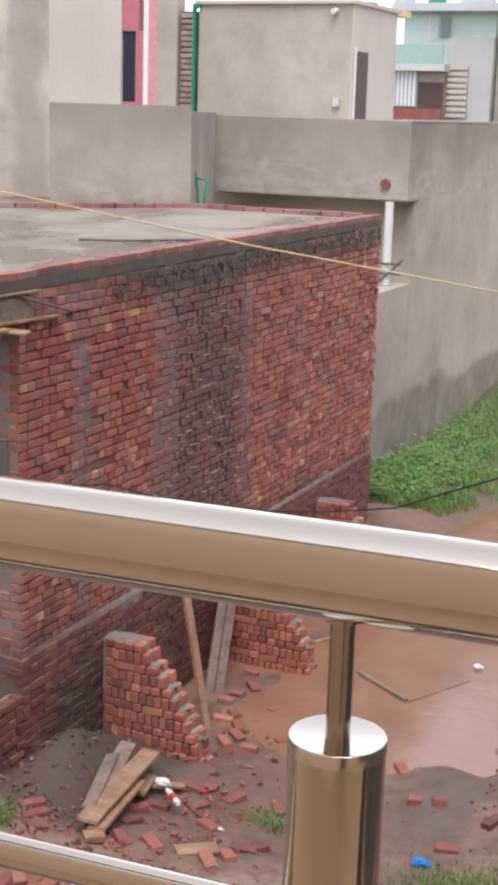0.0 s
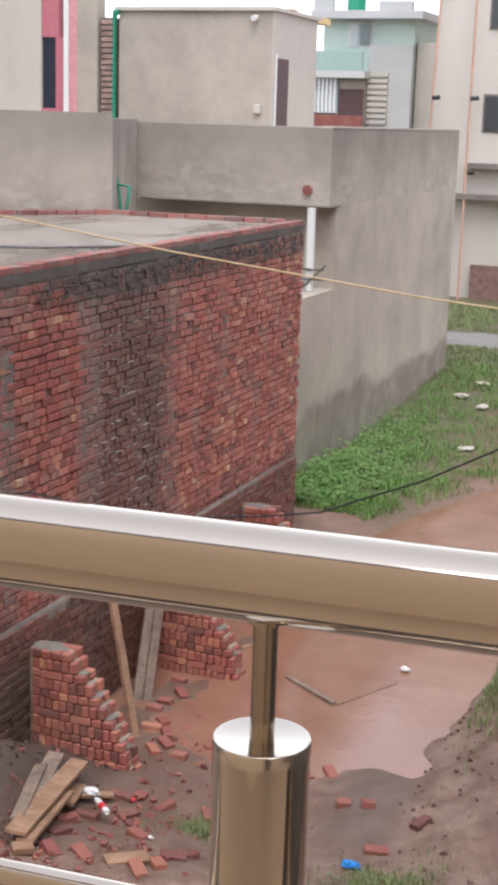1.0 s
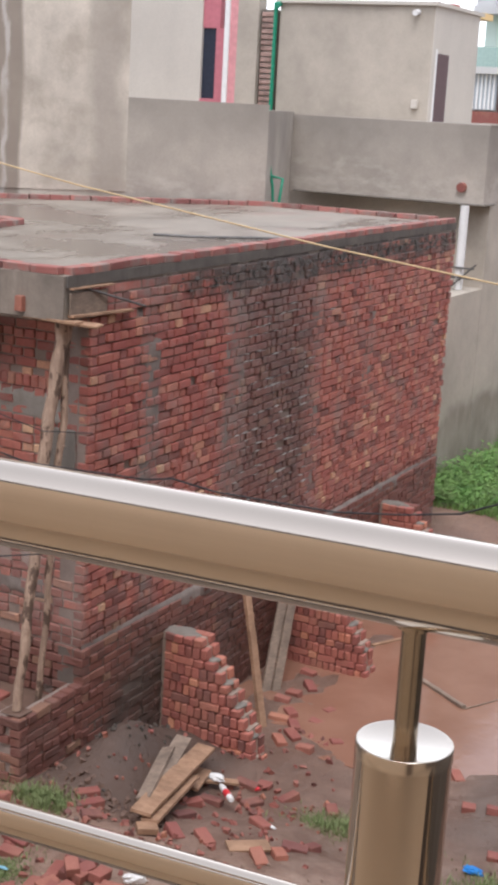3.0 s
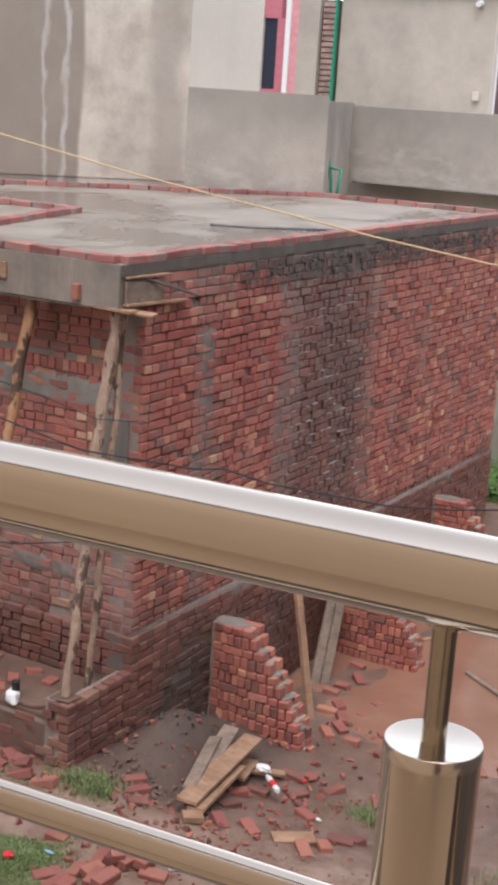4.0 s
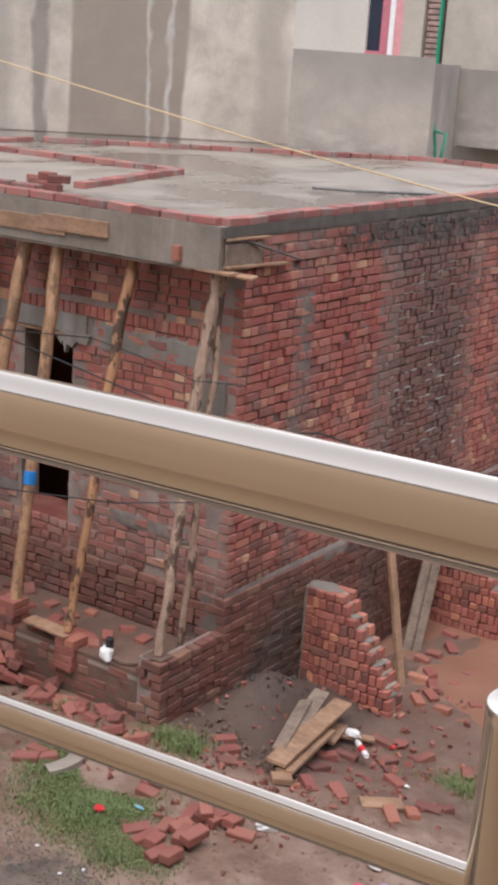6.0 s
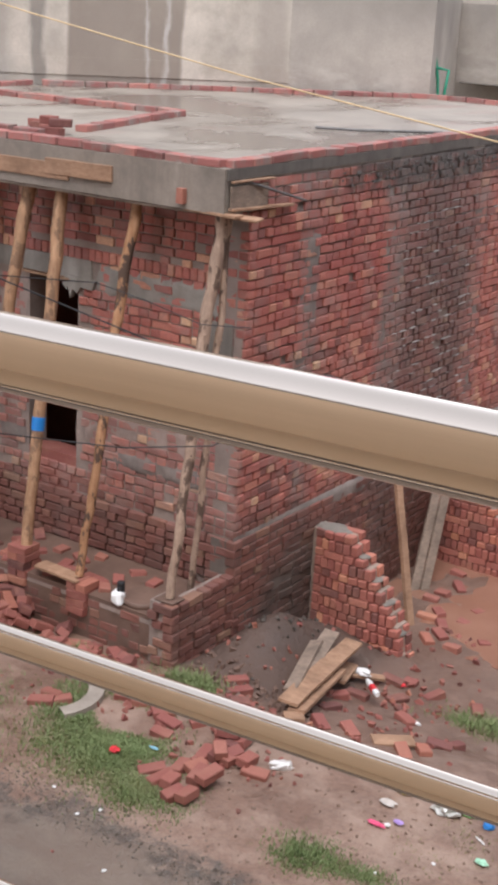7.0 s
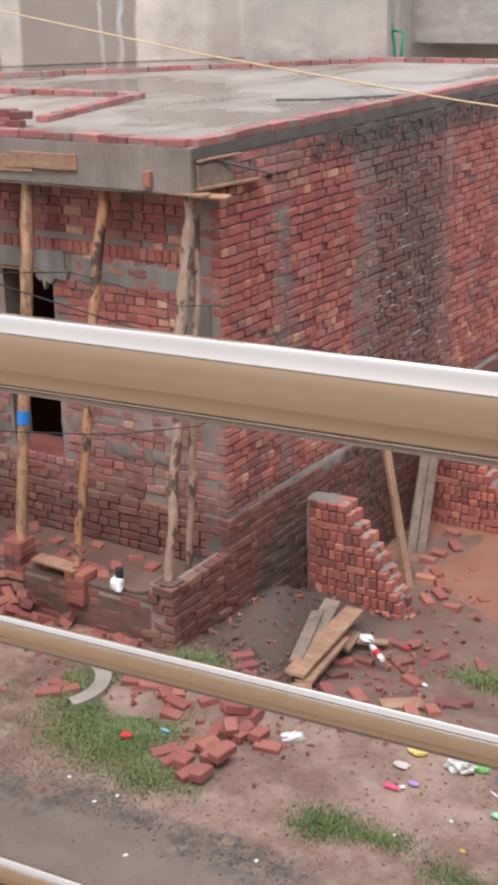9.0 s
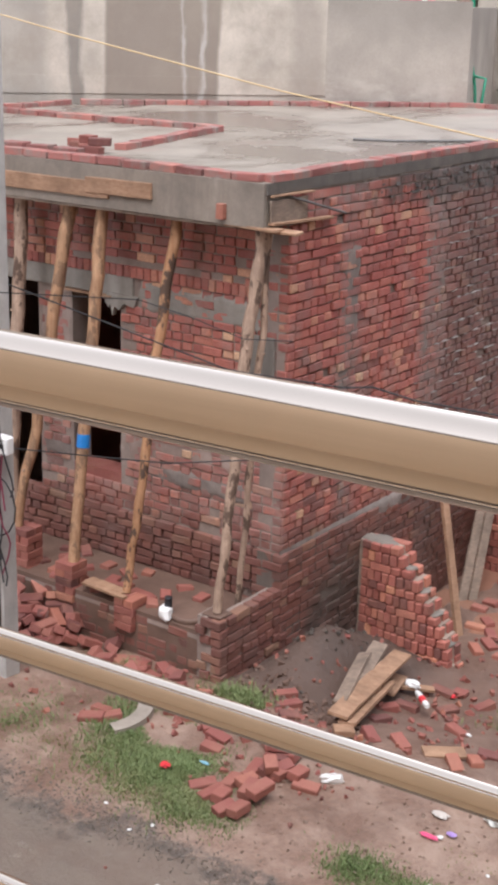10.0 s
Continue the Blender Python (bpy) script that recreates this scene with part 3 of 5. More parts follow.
PLASTER, STAINED, PARAPET = grey_plaster(), stained_plaster(), damp_parapet()
PALE = concrete("pale_plaster", (0.57, 0.52, 0.455), 0.12, 0.85, 0.5, 0.1).m
DIAG = Matrix.Translation((-2.4, 7.65, 0)) @ Matrix.Rotation(math.atan2(-0.732, -0.681), 4, "Z")
grey_house = thing("grey_house", "grey cement plastered house with a flat roof parapet", "house")
part("upper_wall", boxed((-3.88, 11.03, 3.77), (-0.83, 18.9, 4.86)), [PARAPET, PLASTER], grey_house)
part("wall", boxed((-9.0, 11.36, -0.6), (-0.832, 18.9, 3.769)), PLASTER, grey_house)
part("lower_wall", boxed((-2.2, 7.62, -0.6), (-0.834, 11.358, 2.55)), PLASTER, grey_house)
part("drip_ledge", boxed((-3.80, 10.99, 3.742), (-0.80, 11.5, 3.768), None, 0.006), CEMENT, grey_house)
part("coping", ragged(boxed((-0.98, 11.04, 4.861), (-0.82, 18.9, 4.885)), 0.004), PALE, grey_house)
bm = bmesh.new()
f = bm.faces.new([bm.verts.new(p) for p in ((-2.52, 7.54, 2.5), (-3.875, 11.02, 2.5), (-4.1, 10.95, 2.5), (-2.75, 7.45, 2.5))])
for q in bmesh.ops.extrude_face_region(bm, geom=[f])["geom"]:
    if isinstance(q, bmesh.types.BMVert):
        q.co.z = 4.9
bmesh.ops.recalc_face_normals(bm, faces=bm.faces)
part("return_wall", bm, PARAPET, grey_house)
part("parapet", boxed((0.17, -0.16, 2.5), (1.949, 0.0, 4.965), DIAG), PARAPET, grey_house)
part("scupper", tube(bmesh.new(), [(-1.16, 11.05, 3.99), (-1.16, 10.97, 3.985)], 0.07, 14), BRICK_LOOSE, grey_house, "red broken brick round a drain hole")
tall_house = thing("tall_house", "tall house wall of weathered grey render with wet streaks", "house")
part("wall", boxed((1.95, -0.5, -0.6), (16, 0.0, 9.6), DIAG), STAINED, tall_house)
part("render_band", ragged(boxed((1.951, 0.001, 3.86), (16, 0.012, 4.06), DIAG), 0.002, 2), STAINED, tall_house, "thin raised band of render at the foot")

drain = thing("drain_pipe", "white plastic drain pipe on an iron bracket", "pipe", at=(-1.05, 10.9, 2.6))
part("pipe", tube(bmesh.new(), [(-0.0, 0, -0.04), (0, 0, 0.5), (0, 0, 1.14)], 0.062, 16), WHITE, drain)
for dz in (0.12, 0.26):
    part("bracket", boxed((-0.12, -0.08, dz), (0.24, -0.06, dz + 0.025)), IRON, drain)
part("strut", tube(bmesh.new(), [(-0.1, -0.08, -0.02), (0.26, -0.06, 0.34)], 0.014, 8), IRON, drain)
green = thing("green_pipe", "bright green plastic water pipe standing on the roof", "pipe")
part("riser", tube(bmesh.new(), [(-2.68, 8.1, 3.72), (-2.70, 8.1, 3.95), (-2.76, 8.1, 4.22)], 0.02, 8), GREEN, green)
part("stub", tube(bmesh.new(), [(-2.60, 8.1, 3.72), (-2.56, 8.1, 4.06), (-2.72, 8.1, 4.08)], 0.02, 8), GREEN, green)

# upper floor of the house behind
upper = thing("upper_house", "grey plastered rooftop room with a dark door", "house")
part("room", boxed((-5.19, 13.0, 3.0), (-2.52, 15.1, 6.60)), PLASTER, upper)
part("roof_edge", boxed((-5.25, 12.94, 6.601), (-2.46, 15.2, 6.66)), PALE, upper)
part("side_skin", boxed((-2.519, 13.0, 3.0), (-2.505, 15.1, 6.60)), PALE, upper)
part("door", boxed((-2.52, 13.2, 3.9), (-2.498, 13.72, 5.90)), plain("dark_door", (0.10, 0.055, 0.06), 0.6), upper, "dark brown door")
part("door_frame", boxed((-2.52, 13.12, 3.9), (-2.50, 13.199, 5.96)), WHITE, upper)
part("lamp", tube(bmesh.new(), [(-2.80, 13.0, 6.50), (-2.80, 12.86, 6.48)], 0.045, 12), WHITE, upper)
part("meter", boxed((-2.79, 12.94, 5.04), (-2.68, 13.0, 5.18), None, 0.01), PALE, upper)
pink = thing("pink_house", "pale house wall with a pink framed window", "house")
part("wall", boxed((-10.5, 13.02, 2.0), (-6.655, 13.3, 9.6)), PALE, pink)
part("side_pier", boxed((-5.98, 13.02, 2.0), (-5.60, 13.3, 9.6)), PLASTER, pink)
part("pink_panel", boxed((-6.654, 13.05, 6.18), (-6.33, 13.25, 9.6)), PINK, pink)
part("window_pane", boxed((-6.654, 13.08, 5.03), (-6.385, 13.2, 6.18)), plain("dark_blue_glass", (0.03, 0.035, 0.055), 0.25), pink, "dark blue window glass")
part("sill", boxed((-6.654, 13.02, 4.6), (-6.33, 13.25, 5.03)), PINK, pink)
part("pink_jamb", boxed((-6.384, 13.03, 4.6), (-6.22, 13.25, 6.178)), PINK, pink)
part("white_strip", boxed((-6.219, 13.0, 4.6), (-6.13, 13.25, 9.6)), WHITE, pink)
part("outer_jamb", boxed((-6.129, 13.03, 4.6), (-5.981, 13.25, 9.6)), plain("light_pink_paint", (0.66, 0.30, 0.31), 0.5), pink)
PIER_BRICK = plain("mortared_brick", (0.36, 0.235, 0.20), 0.85, 0, 0.35, 7)
pier = thing("brick_pier", "rough brick pier with thick mortar joints", "pier", at=(-5.44, 13.2, 4.3))
part("core", boxed((-0.13, -0.1, -1.5), (0.13, 0.1, 2.2)), CEMENT, pier)
for c in range(24):
    part("brick", boxed((-0.125, -0.125, 0.09 * c + 0.02), (0.115 + 0.015 * (c % 2), -0.09, 0.09 * c + 0.085), None, 0.006), PIER_BRICK, pier)
stack = thing("green_stack_pipe", "long green plastic pipe up a grey wall", "pipe")
part("pipe", tube(bmesh.new(), [(-5.25, 12.95, 4.3), (-5.25, 12.95, 6.50), (-5.2, 12.95, 6.56)], 0.035, 10), GREEN, stack)
part("elbow", tube(bmesh.new(), [(-5.25, 12.95, 6.48), (-5.25, 12.95, 6.58), (-5.16, 12.95, 6.58)], 0.042, 10), GREEN, stack)

# far houses
def far_house():
    h = thing("green_house", "distant pale green house with a balcony", "house")
    # distance haze is put into these two paints by paling them
    mint = plain("hazed_mint_paint", (0.58, 0.70, 0.63), 0.6, 0, 0.06, 1)
    grey_w = plain("hazed_grey_paint", (0.52, 0.51, 0.49), 0.7, 0, 0.06, 1)
    part("wall", boxed((-10.1, 38, 0), (-6.95, 46, 8.3)), mint, h)
    part("grey_wall", boxed((-8.38, 37.7, 0), (-6.9, 37.99, 7.5)), grey_w, h)
    part("balcony_front", boxed((-10.3, 37.0, 6.62), (-8.39, 37.1, 7.25)), plain("balcony_glass", (0.30, 0.42, 0.38), 0.2), h)
    part("balcony_slab", boxed((-10.35, 37.0, 6.40), (-8.3, 38, 6.62)), grey_w, h)
    roofm = plain("roof_grey", (0.5, 0.5, 0.5), 0.7, 0, 0.06, 1)
    part("roof", boxed((-10.3, 37.2, 8.3), (-6.5, 46, 8.55)), roofm, h)
    part("roof_parapet", boxed((-10.25, 37.3, 8.551), (-9.6, 37.6, 8.95)), roofm, h)
    part("roof_parapet", boxed((-8.0, 37.3, 8.551), (-6.9, 37.6, 8.85)), roofm, h)
    part("water_tank", tube(bmesh.new(), [(-9.3, 39, 8.5), (-9.3, 39, 9.1)], 0.32, 14), GREEN, h)
    w = part("window", boxed((-9.22, 37.95, 7.42), (-8.4, 38.0, 8.22)), WHITE, h)
    part("pane", boxed((-9.15, 37.9, 7.48), (-8.85, 37.949, 8.18)), plain("sky_glass", (0.5, 0.55, 0.56), 0.1), w)
    part("pane", boxed((-8.8, 37.9, 7.48), (-8.45, 37.949, 8.18)), plain("dim_glass", (0.16, 0.2, 0.2), 0.1), w)
    part("lower_front", boxed((-10.4, 37.4, 3), (-8.4, 37.69, 6.39)), plain("beige_paint", (0.36, 0.31, 0.26), 0.7, 0, 0.1, 2), h)
    sh = part("shutter", boxed((-10.3, 37.3, 5.25), (-9.3, 37.39, 6.48)), plain("steel_shutter", (0.42, 0.46, 0.50), 0.5, 0, 0.05, 2), h)
    for i in range(7):
        part("slat", boxed((-10.26 + 0.14 * i, 37.24, 5.27), (-10.19 + 0.14 * i, 37.299, 6.46)), WHITE, sh)
    part("doorway", boxed((-9.25, 37.33, 5.1), (-8.42, 37.399, 6.05)), plain("dark_red_door", (0.09, 0.045, 0.045), 0.6), h)
    part("step_wall", boxed((-10.4, 37.2, 4.5), (-8.4, 37.33, 5.2)), BRICK_LOOSE, h)
    for i in range(9):
        part("louvre", boxed((-8.38, 37.6, 4.95 + 0.19 * i), (-7.68, 37.699, 5.07 + 0.19 * i)), PALE, h)
    part("side_wall", boxed((-6.89, 38.2, 0), (-5.6, 46, 7.6)), PALE, h)


def right_house():
    h = thing("plastered_house", "unpainted plastered house with bamboo scaffolding poles", "house")
    part("wall", boxed((-4.42, 31, -0.5), (9, 44, 12)), concrete("white_plaster", (0.58, 0.53, 0.47), 0.06, 0.85, 0.4, 0.06).m, h)
    gl = plain("dark_window", (0.05, 0.055, 0.06), 0.3)
    for x0, z0, z1 in ((-2.95, 4.86, 5.78), (-2.92, 7.6, 9.0), (0.4, 4.86, 5.78)):
        w = part("window", boxed((x0 - 0.06, 30.98, z0 - 0.06), (x0 + 1.3, 31.0, z1 + 0.06)), CEMENT, h)
        part("pane", boxed((x0, 30.95, z0), (x0 + 1.24, 30.979, z1)), gl, w)
    # cement bands: slab edges with their shadow line put in as dark colour
    part("slab_edge_shadow", boxed((-3.3, 30.6, 3.83), (9, 31, 3.97)), CEMENT, h)
    part("slab_edge_shadow", boxed((-3.75, 30.5, 2.98), (9, 30.99, 3.12)), CEMENT, h)
    part("base", boxed((-3.05, 30.85, -0.5), (9, 30.99, 1.15)), plain("dull_red_brick", (0.21, 0.125, 0.105), 0.85, 0, 0.3, 6), h)
    part("gable", boxed((-4.55, 32, 0), (-4.421, 44, 7.6)), PLASTER, h)


far_house()
right_house()
bamboo = plain("bamboo", (0.50, 0.30, 0.21), 0.6, 0, 0.15, 5)
for x, z0, z1, lean in ((-4.45, 0.0, 9.5, 0.12), (-3.25, 0.0, 9.5, -0.1)):
    b = thing("bamboo_pole", "long orange bamboo scaffolding pole against a wall", "pole", "scaffolding poles")
    part("cane", tube(bmesh.new(), [(x, 30.4, z0 - 0.4), (x + lean * 0.5, 30.6, 4.5), (x + lean, 30.9, z1)], 0.035, 8), bamboo, b)
    for z in (3.7, 5.7):
        part("lashing", tube(bmesh.new(), [(x + lean * 0.5, 30.62, z), (x + lean * 0.5 + 0.22, 30.7, z + 0.02)], 0.06, 8), BLACK, b)
eave = thing("tiled_eave_house", "house with a cream eave and a red roof edge", "house")
part("wall", boxed((-9.6, 24.0, 0), (-5.72, 24.3, 7.18)), plain("cream_paint", (0.62, 0.52, 0.34), 0.7, 0, 0.05, 1), eave)
part("eave", boxed((-9.9, 23.8, 7.181), (-5.40, 24.5, 7.32)), plain("yellow_fascia", (0.72, 0.52, 0.24), 0.6, 0, 0.05, 1), eave)
part("roof", boxed((-9.7, 24.0, 7.321), (-6.2, 24.4, 7.52)), plain("red_roof", (0.36, 0.10, 0.08), 0.7, 0, 0.1, 2), eave)

# ---- the balcony that the camera stands on ----
TAN = concrete("tan_paint", (0.82, 0.63, 0.44), 0.05, 0.8, 0.4, 0.06).m
own = thing("own_house", "tan painted house with a covered balcony", "house")
# unseen wall, its height set by where sky shows in the handrail
part("wall", boxed((-1.0, -14, 0.1), (12, -9.1, 11.0)), TAN, own)
part("balcony_floor", boxed((0.5, -9.1, 3.4), (11, -7.05, 3.6)), concrete("floor_tile", (0.52, 0.39, 0.265), 0.02, 0.5, 0.4, 0.04).m, own)
# unseen dark strip, added to darken the lower edge of the handrail's reflection
part("reflection_strip", boxed((0.5, -7.46, 3.601), (11, -7.05, 3.612)), plain("strip_dark", (0.055, 0.038, 0.03), 0.4, 0, 0.3), own, "added dark strip that darkens the handrail's lower reflection")
# grey band added up here only to mirror as a line in the handrail
part("reflection_band", boxed((-1.0, -9.1, 9.6), (12, -9.04, 11.0)), CEMENT, own, "added grey band for the dark line mirrored in the handrail")
# unseen dark panel, added to mirror as a dark stripe in the posts
part("reflection_panel", boxed((6.1, -9.1, 3.6), (6.7, -9.07, 5.7)), plain("panel_brown", (0.09, 0.05, 0.032), 0.5), own, "added dark panel that gives the posts a dark mirrored stripe")

# unseen plain blocks, added to keep bright sky out of the post reflections
blocker = thing("side_house", "unseen block added across the lane to cut sky reflections", "house", "side houses")
part("wall", boxed((10.0, -12.0, -0.3), (16, 16.0, 10.5)), CEMENT, blocker)
blocker = thing("side_house", "unseen block added along the road to cut sky reflections", "house", "side houses")
part("wall", boxed((-16, -13.0, -0.3), (-8.0, 0.5, 10.5)), CEMENT, blocker)

YAW = 0.0685
RAIL = Matrix.Translation((5.119, -7.270, 0)) @ Matrix.Rotation(YAW, 4, "Z")
railing = thing("balcony_railing", "polished stainless steel balcony railing with round posts", "railing")
part("handrail", tube(bmesh.new(), [RAIL @ Vector((x, -0.009, 4.6450)) for x in (-3.5, -1, 0, 1, 3.5)], 0.0313, 64), STEEL, railing)
for z, r in ((4.3885, 0.0125), (4.1295, 0.0125)):
    for x0, x1 in ((-1.6, -0.03), (0.03, 1.6)):
        part("rail", tube(bmesh.new(), [RAIL @ Vector((x, 0.0, z)) for x in (x0, (x0 + x1) / 2, x1)], r, 24), STEEL, railing)
for x in (-1.63, 0, 1.63):
    R = RAIL @ Matrix.Translation((x, 0, 0))
    post = part("post", tube(bmesh.new(), [R @ Vector((0, 0, z)) for z in (3.6, 4.1, 4.526)], 0.0325, 48), STEEL, railing)
    bm = bmesh.new()
    rings = [[bm.verts.new(R @ Vector((r * math.cos(a * math.tau / 48), r * math.sin(a * math.tau / 48), z))) for a in range(48)] for r, z in ((0.0328, 4.520), (0.0328, 4.5285), (0.0324, 4.5293), (0.0316, 4.5296), (0.0302, 4.5290), (0.0, 4.5290))]
    for r0, r1 in zip(rings, rings[1:]):
        for k in range(48):
            bm.faces.new((r0[k], r0[(k + 1) % 48], r1[(k + 1) % 48], r1[k])).smooth = True
    bmesh.ops.remove_doubles(bm, verts=bm.verts, dist=1e-6)
    part("cap", bm, CAP, post, "bright steel post cap")
    part("rod", tube(bmesh.new(), [R @ Vector((0, 0, z)) for z in (4.5285, 4.57, 4.615)], 0.0082, 24), STEEL_DULL, post, "thin brass-toned rod")
    part("collar", tube(bmesh.new(), [R @ Vector((0, 0, z)) for z in (4.6095, 4.6145)], 0.0115, 24), STEEL_DULL, post)
    fl = part("flange", tube(bmesh.new(), [R @ Vector((-0.004, y, 4.335)) for y in (-0.0305, -0.0345, -0.0355)], 0.014, 32, [0.0165, 0.0165, 0.0150]), STEEL_DULL, post)
    part("bolt", tube(bmesh.new(), [R @ Vector((-0.004, y, 4.335)) for y in (-0.0355, -0.040, -0.041)], 0.008, 24, [0.0085, 0.0085, 0.0070]), STEEL, fl)

# ---- roof edging of the brick house ----
def edging(name, pts, seed, near=True):
    """A row of single bricks laid flat along a line on the roof."""
    e = thing(name, "single row of red bricks laid along the roof edge", "brick edging", "roof edging")
    rnd = random.Random(seed)
    for (x0, y0), (x1, y1) in zip(pts, pts[1:]):
        n = max(1, int(math.hypot(x1 - x0, y1 - y0) / 0.238))
        a = math.degrees(math.atan2(y1 - y0, x1 - x0))
        for i in range(n):
            t = (i + 0.5) / n
            ob = new("brick", rnd.choice(EDGE))
            ob.parent = e
            ob.matrix_local = pose(x0 + (x1 - x0) * t + rnd.uniform(-0.008, 0.008), y0 + (y1 - y0) * t + rnd.uniform(-0.008, 0.008), ROOF + 0.026 + rnd.uniform(-0.003, 0.003), rnd.uniform(-2, 2), rnd.uniform(-2, 2), a + rnd.uniform(-3, 3))


edging("roof_edging", [(-0.055, -0.26), (-0.055, YEND - 0.05)], 1)
edging("roof_edging", [(-0.06, -0.262), (-5.5, -0.262)], 2)
edging("roof_edging", [(-0.2, YEND - 0.1), (-2.45, 7.42), (-5.6, 3.98)], 3)
edging("roof_edging", [(-5.5, 2.45), (-2.55, 2.55), (-2.05, 0.55)], 4)
edging("roof_edging", [(-5.6, 3.8), (-5.6, 2.5)], 5)
edging("roof_edging", [(-2.0, 0.05), (-3.4, 0.02)], 6)


def loose(x, y, z, rx=0, ry=0, rz=0, cut=1.0, group="loose bricks", label="loose red brick lying on the wet earth"):
    ob = new("loose_brick", random.Random(int(x * 911 + y * 353)).choice(LOOSE))
    ob.matrix_world = pose(x, y, z, rx, ry, rz) @ Matrix.Diagonal((cut, 1, 1, 1))
    return tagged(ob, label, "brick", group)


rr = random.Random(9)
for i, (x, y, rz, k) in enumerate(((-2.35, 0.42, 20, 0), (-2.15, 0.30, 50, 0), (-2.02, 0.18, 5, 0), (-2.22, 0.36, -20, 1), (-2.0, 0.25, 35, 1), (-2.5, 0.55, 0, 0))):
    loose(x, y, ROOF + H / 2 + k * H, rr.uniform(-3, 3), rr.uniform(-3, 3), rz, 1, "roof bricks", "loose red brick on the grey concrete roof")
bar = thing("roof_bar", "dark bent steel bar lying on the roof", "steel bar")
part("bar", tube(bmesh.new(), [(-1.18, 2.72, 3.765), (-0.82, 2.85, 3.768), (-0.3, 3.48, 3.765)], 0.012, 8), IRON, bar)

# ---- stepped buttresses along the side wall ----
def buttress():
    b = thing("buttress", "sloping buttress of rough red bricks against the wall", "buttress", "buttresses", at=(0.03, 1.12, 0))
    rnd = random.Random(31)
    depth, edge, z, gap = 0.19, [], -0.42, 0.009
    for c in range(14):
        on_edge = c % 2 == 0
        tall = (W if on_edge else H) + gap
        out = float(np.interp(z + tall / 2, (-0.35, 0.0, 0.2, 0.4, 0.6, 0.78), (0.97, 0.88, 0.77, 0.62, 0.46, 0.33))) + rnd.uniform(-0.012, 0.012)
        edge += [(out - 0.020, z), (out - 0.030, z + tall)]
        for yy in (W / 2, depth - W / 2):
            unit = H if on_edge else W
            n = max(2, round(out / (unit + gap)))
            cells = [(out - 0.035) / n] * n
            if not on_edge:
                while len(cells) > 3 and rnd.random() < 0.55:
                    k = rnd.randrange(len(cells) - 1)
                    if cells[k] + cells[k + 1] < 2.2 * out / n:
                        cells[k:k + 2] = [cells[k] + cells[k + 1]]
            x = 0.035
            for w in cells:
                l, mid = w - gap, x + w / 2
                x += w
                wide = l > 1.5 * unit
                bulge = -0.045 * math.sin(math.pi * min(1, mid / out * 0.9)) - 0.03 * (0.7 - z) if yy < depth / 3 else 0.0
                fit_x = l / (L if wide else (H if on_edge else W))
                m = pose(mid, yy + bulge + rnd.uniform(-0.005, 0.005), z + tall / 2 + 0.014 * math.sin(mid * 4 + 0.6), rnd.uniform(-1.5, 1.5), rnd.uniform(-1.5, 1.5) - 3 * mid / out, rnd.uniform(-2, 2))
                m = m @ Matrix.Diagonal((fit_x, 1, 1, 1)) @ (Matrix.Rotation(math.pi / 2, 4, "Y") if on_edge else Matrix())
                ob = new("brick", rnd.choice(BUTT_LONG if wide else BUTT_SHORT))
                ob.parent = b
                ob.matrix_local = m
        z += tall
    bm = bmesh.new()
    f = bm.faces.new([bm.verts.new((x, 0.004, z)) for x, z in [(0.0, -0.42)] + edge + [(0.0, edge[-1][1])]])
    for q in bmesh.ops.extrude_face_region(bm, geom=[f])["geom"]:
        if isinstance(q, bmesh.types.BMVert):
            q.co.y = depth - 0.012
    bmesh.ops.recalc_face_normals(bm, faces=bm.faces)
    part("core", bm, concrete("buttress_mortar", (0.33, 0.25, 0.20), 0.2, 0.9, 4).m, b)
    bm = bmesh.new()
    bmesh.ops.create_icosphere(bm, subdivisions=3, radius=1, matrix=Matrix.Translation((0.14, depth / 2 - 0.01, z - 0.015)) @ Matrix.Diagonal((0.18, 0.11, 0.04, 1)))
    part("cement_cap", ragged(bm, 0.02, 4, 9), CEMENT, b, "grey cement smeared over the top")
    for k, h in ((4, 0.03), (7, 0.03), (9, 0.025), (11, 0.03)):
        x0, z0 = edge[2 * k + 1]
        bm = bmesh.new()
        bmesh.ops.create_icosphere(bm, subdivisions=2, radius=1, matrix=Matrix.Translation((x0 - 0.02, depth / 2 - 0.03, z0)) @ Matrix.Diagonal((0.045, 0.07, h * 0.7, 1)))
        part("mortar_lump", ragged(bm, 0.018, k, 11), CEMENT, b)
    return b


b0 = buttress()
copy_thing(b0, pose(0.03, 3.4, -0.02))
copy_thing(b0, pose(0.03, 5.75, 0.02))

# ---- front platform ----
platform = thing("platform", "low brick platform half filled with rubble and soil", "platform")
part("fill", ragged(boxed((-4.2, -0.76, -0.2), (-0.101, -0.06, 0.54)), 0.01), MUD, platform)
low = part("low_wall", boxed((-4.2, -0.76, -0.3), (-0.2, -0.61, 0.50)), MORTAR, platform)
lay(low, (-0.2, -0.76, 0.08), (-1, 0, 0), (0, -1, 0), 3.4, 7, 41, lambda s, z: True, skip=lambda s, z: z > 0.48 + 0.14 * noise.noise(Vector((s * 2.2, 0, 5))), bond=0.45)
endw = part("end_wall", boxed((-0.10, -0.78, -0.3), (0.012, -0.031, 0.66)), MORTAR, platform)
lay(endw, (0.03, -0.8, -0.1), (0, 1, 0), (1, 0, 0), 0.77, 11, 43, lambda s, z: True, bond=0.45)
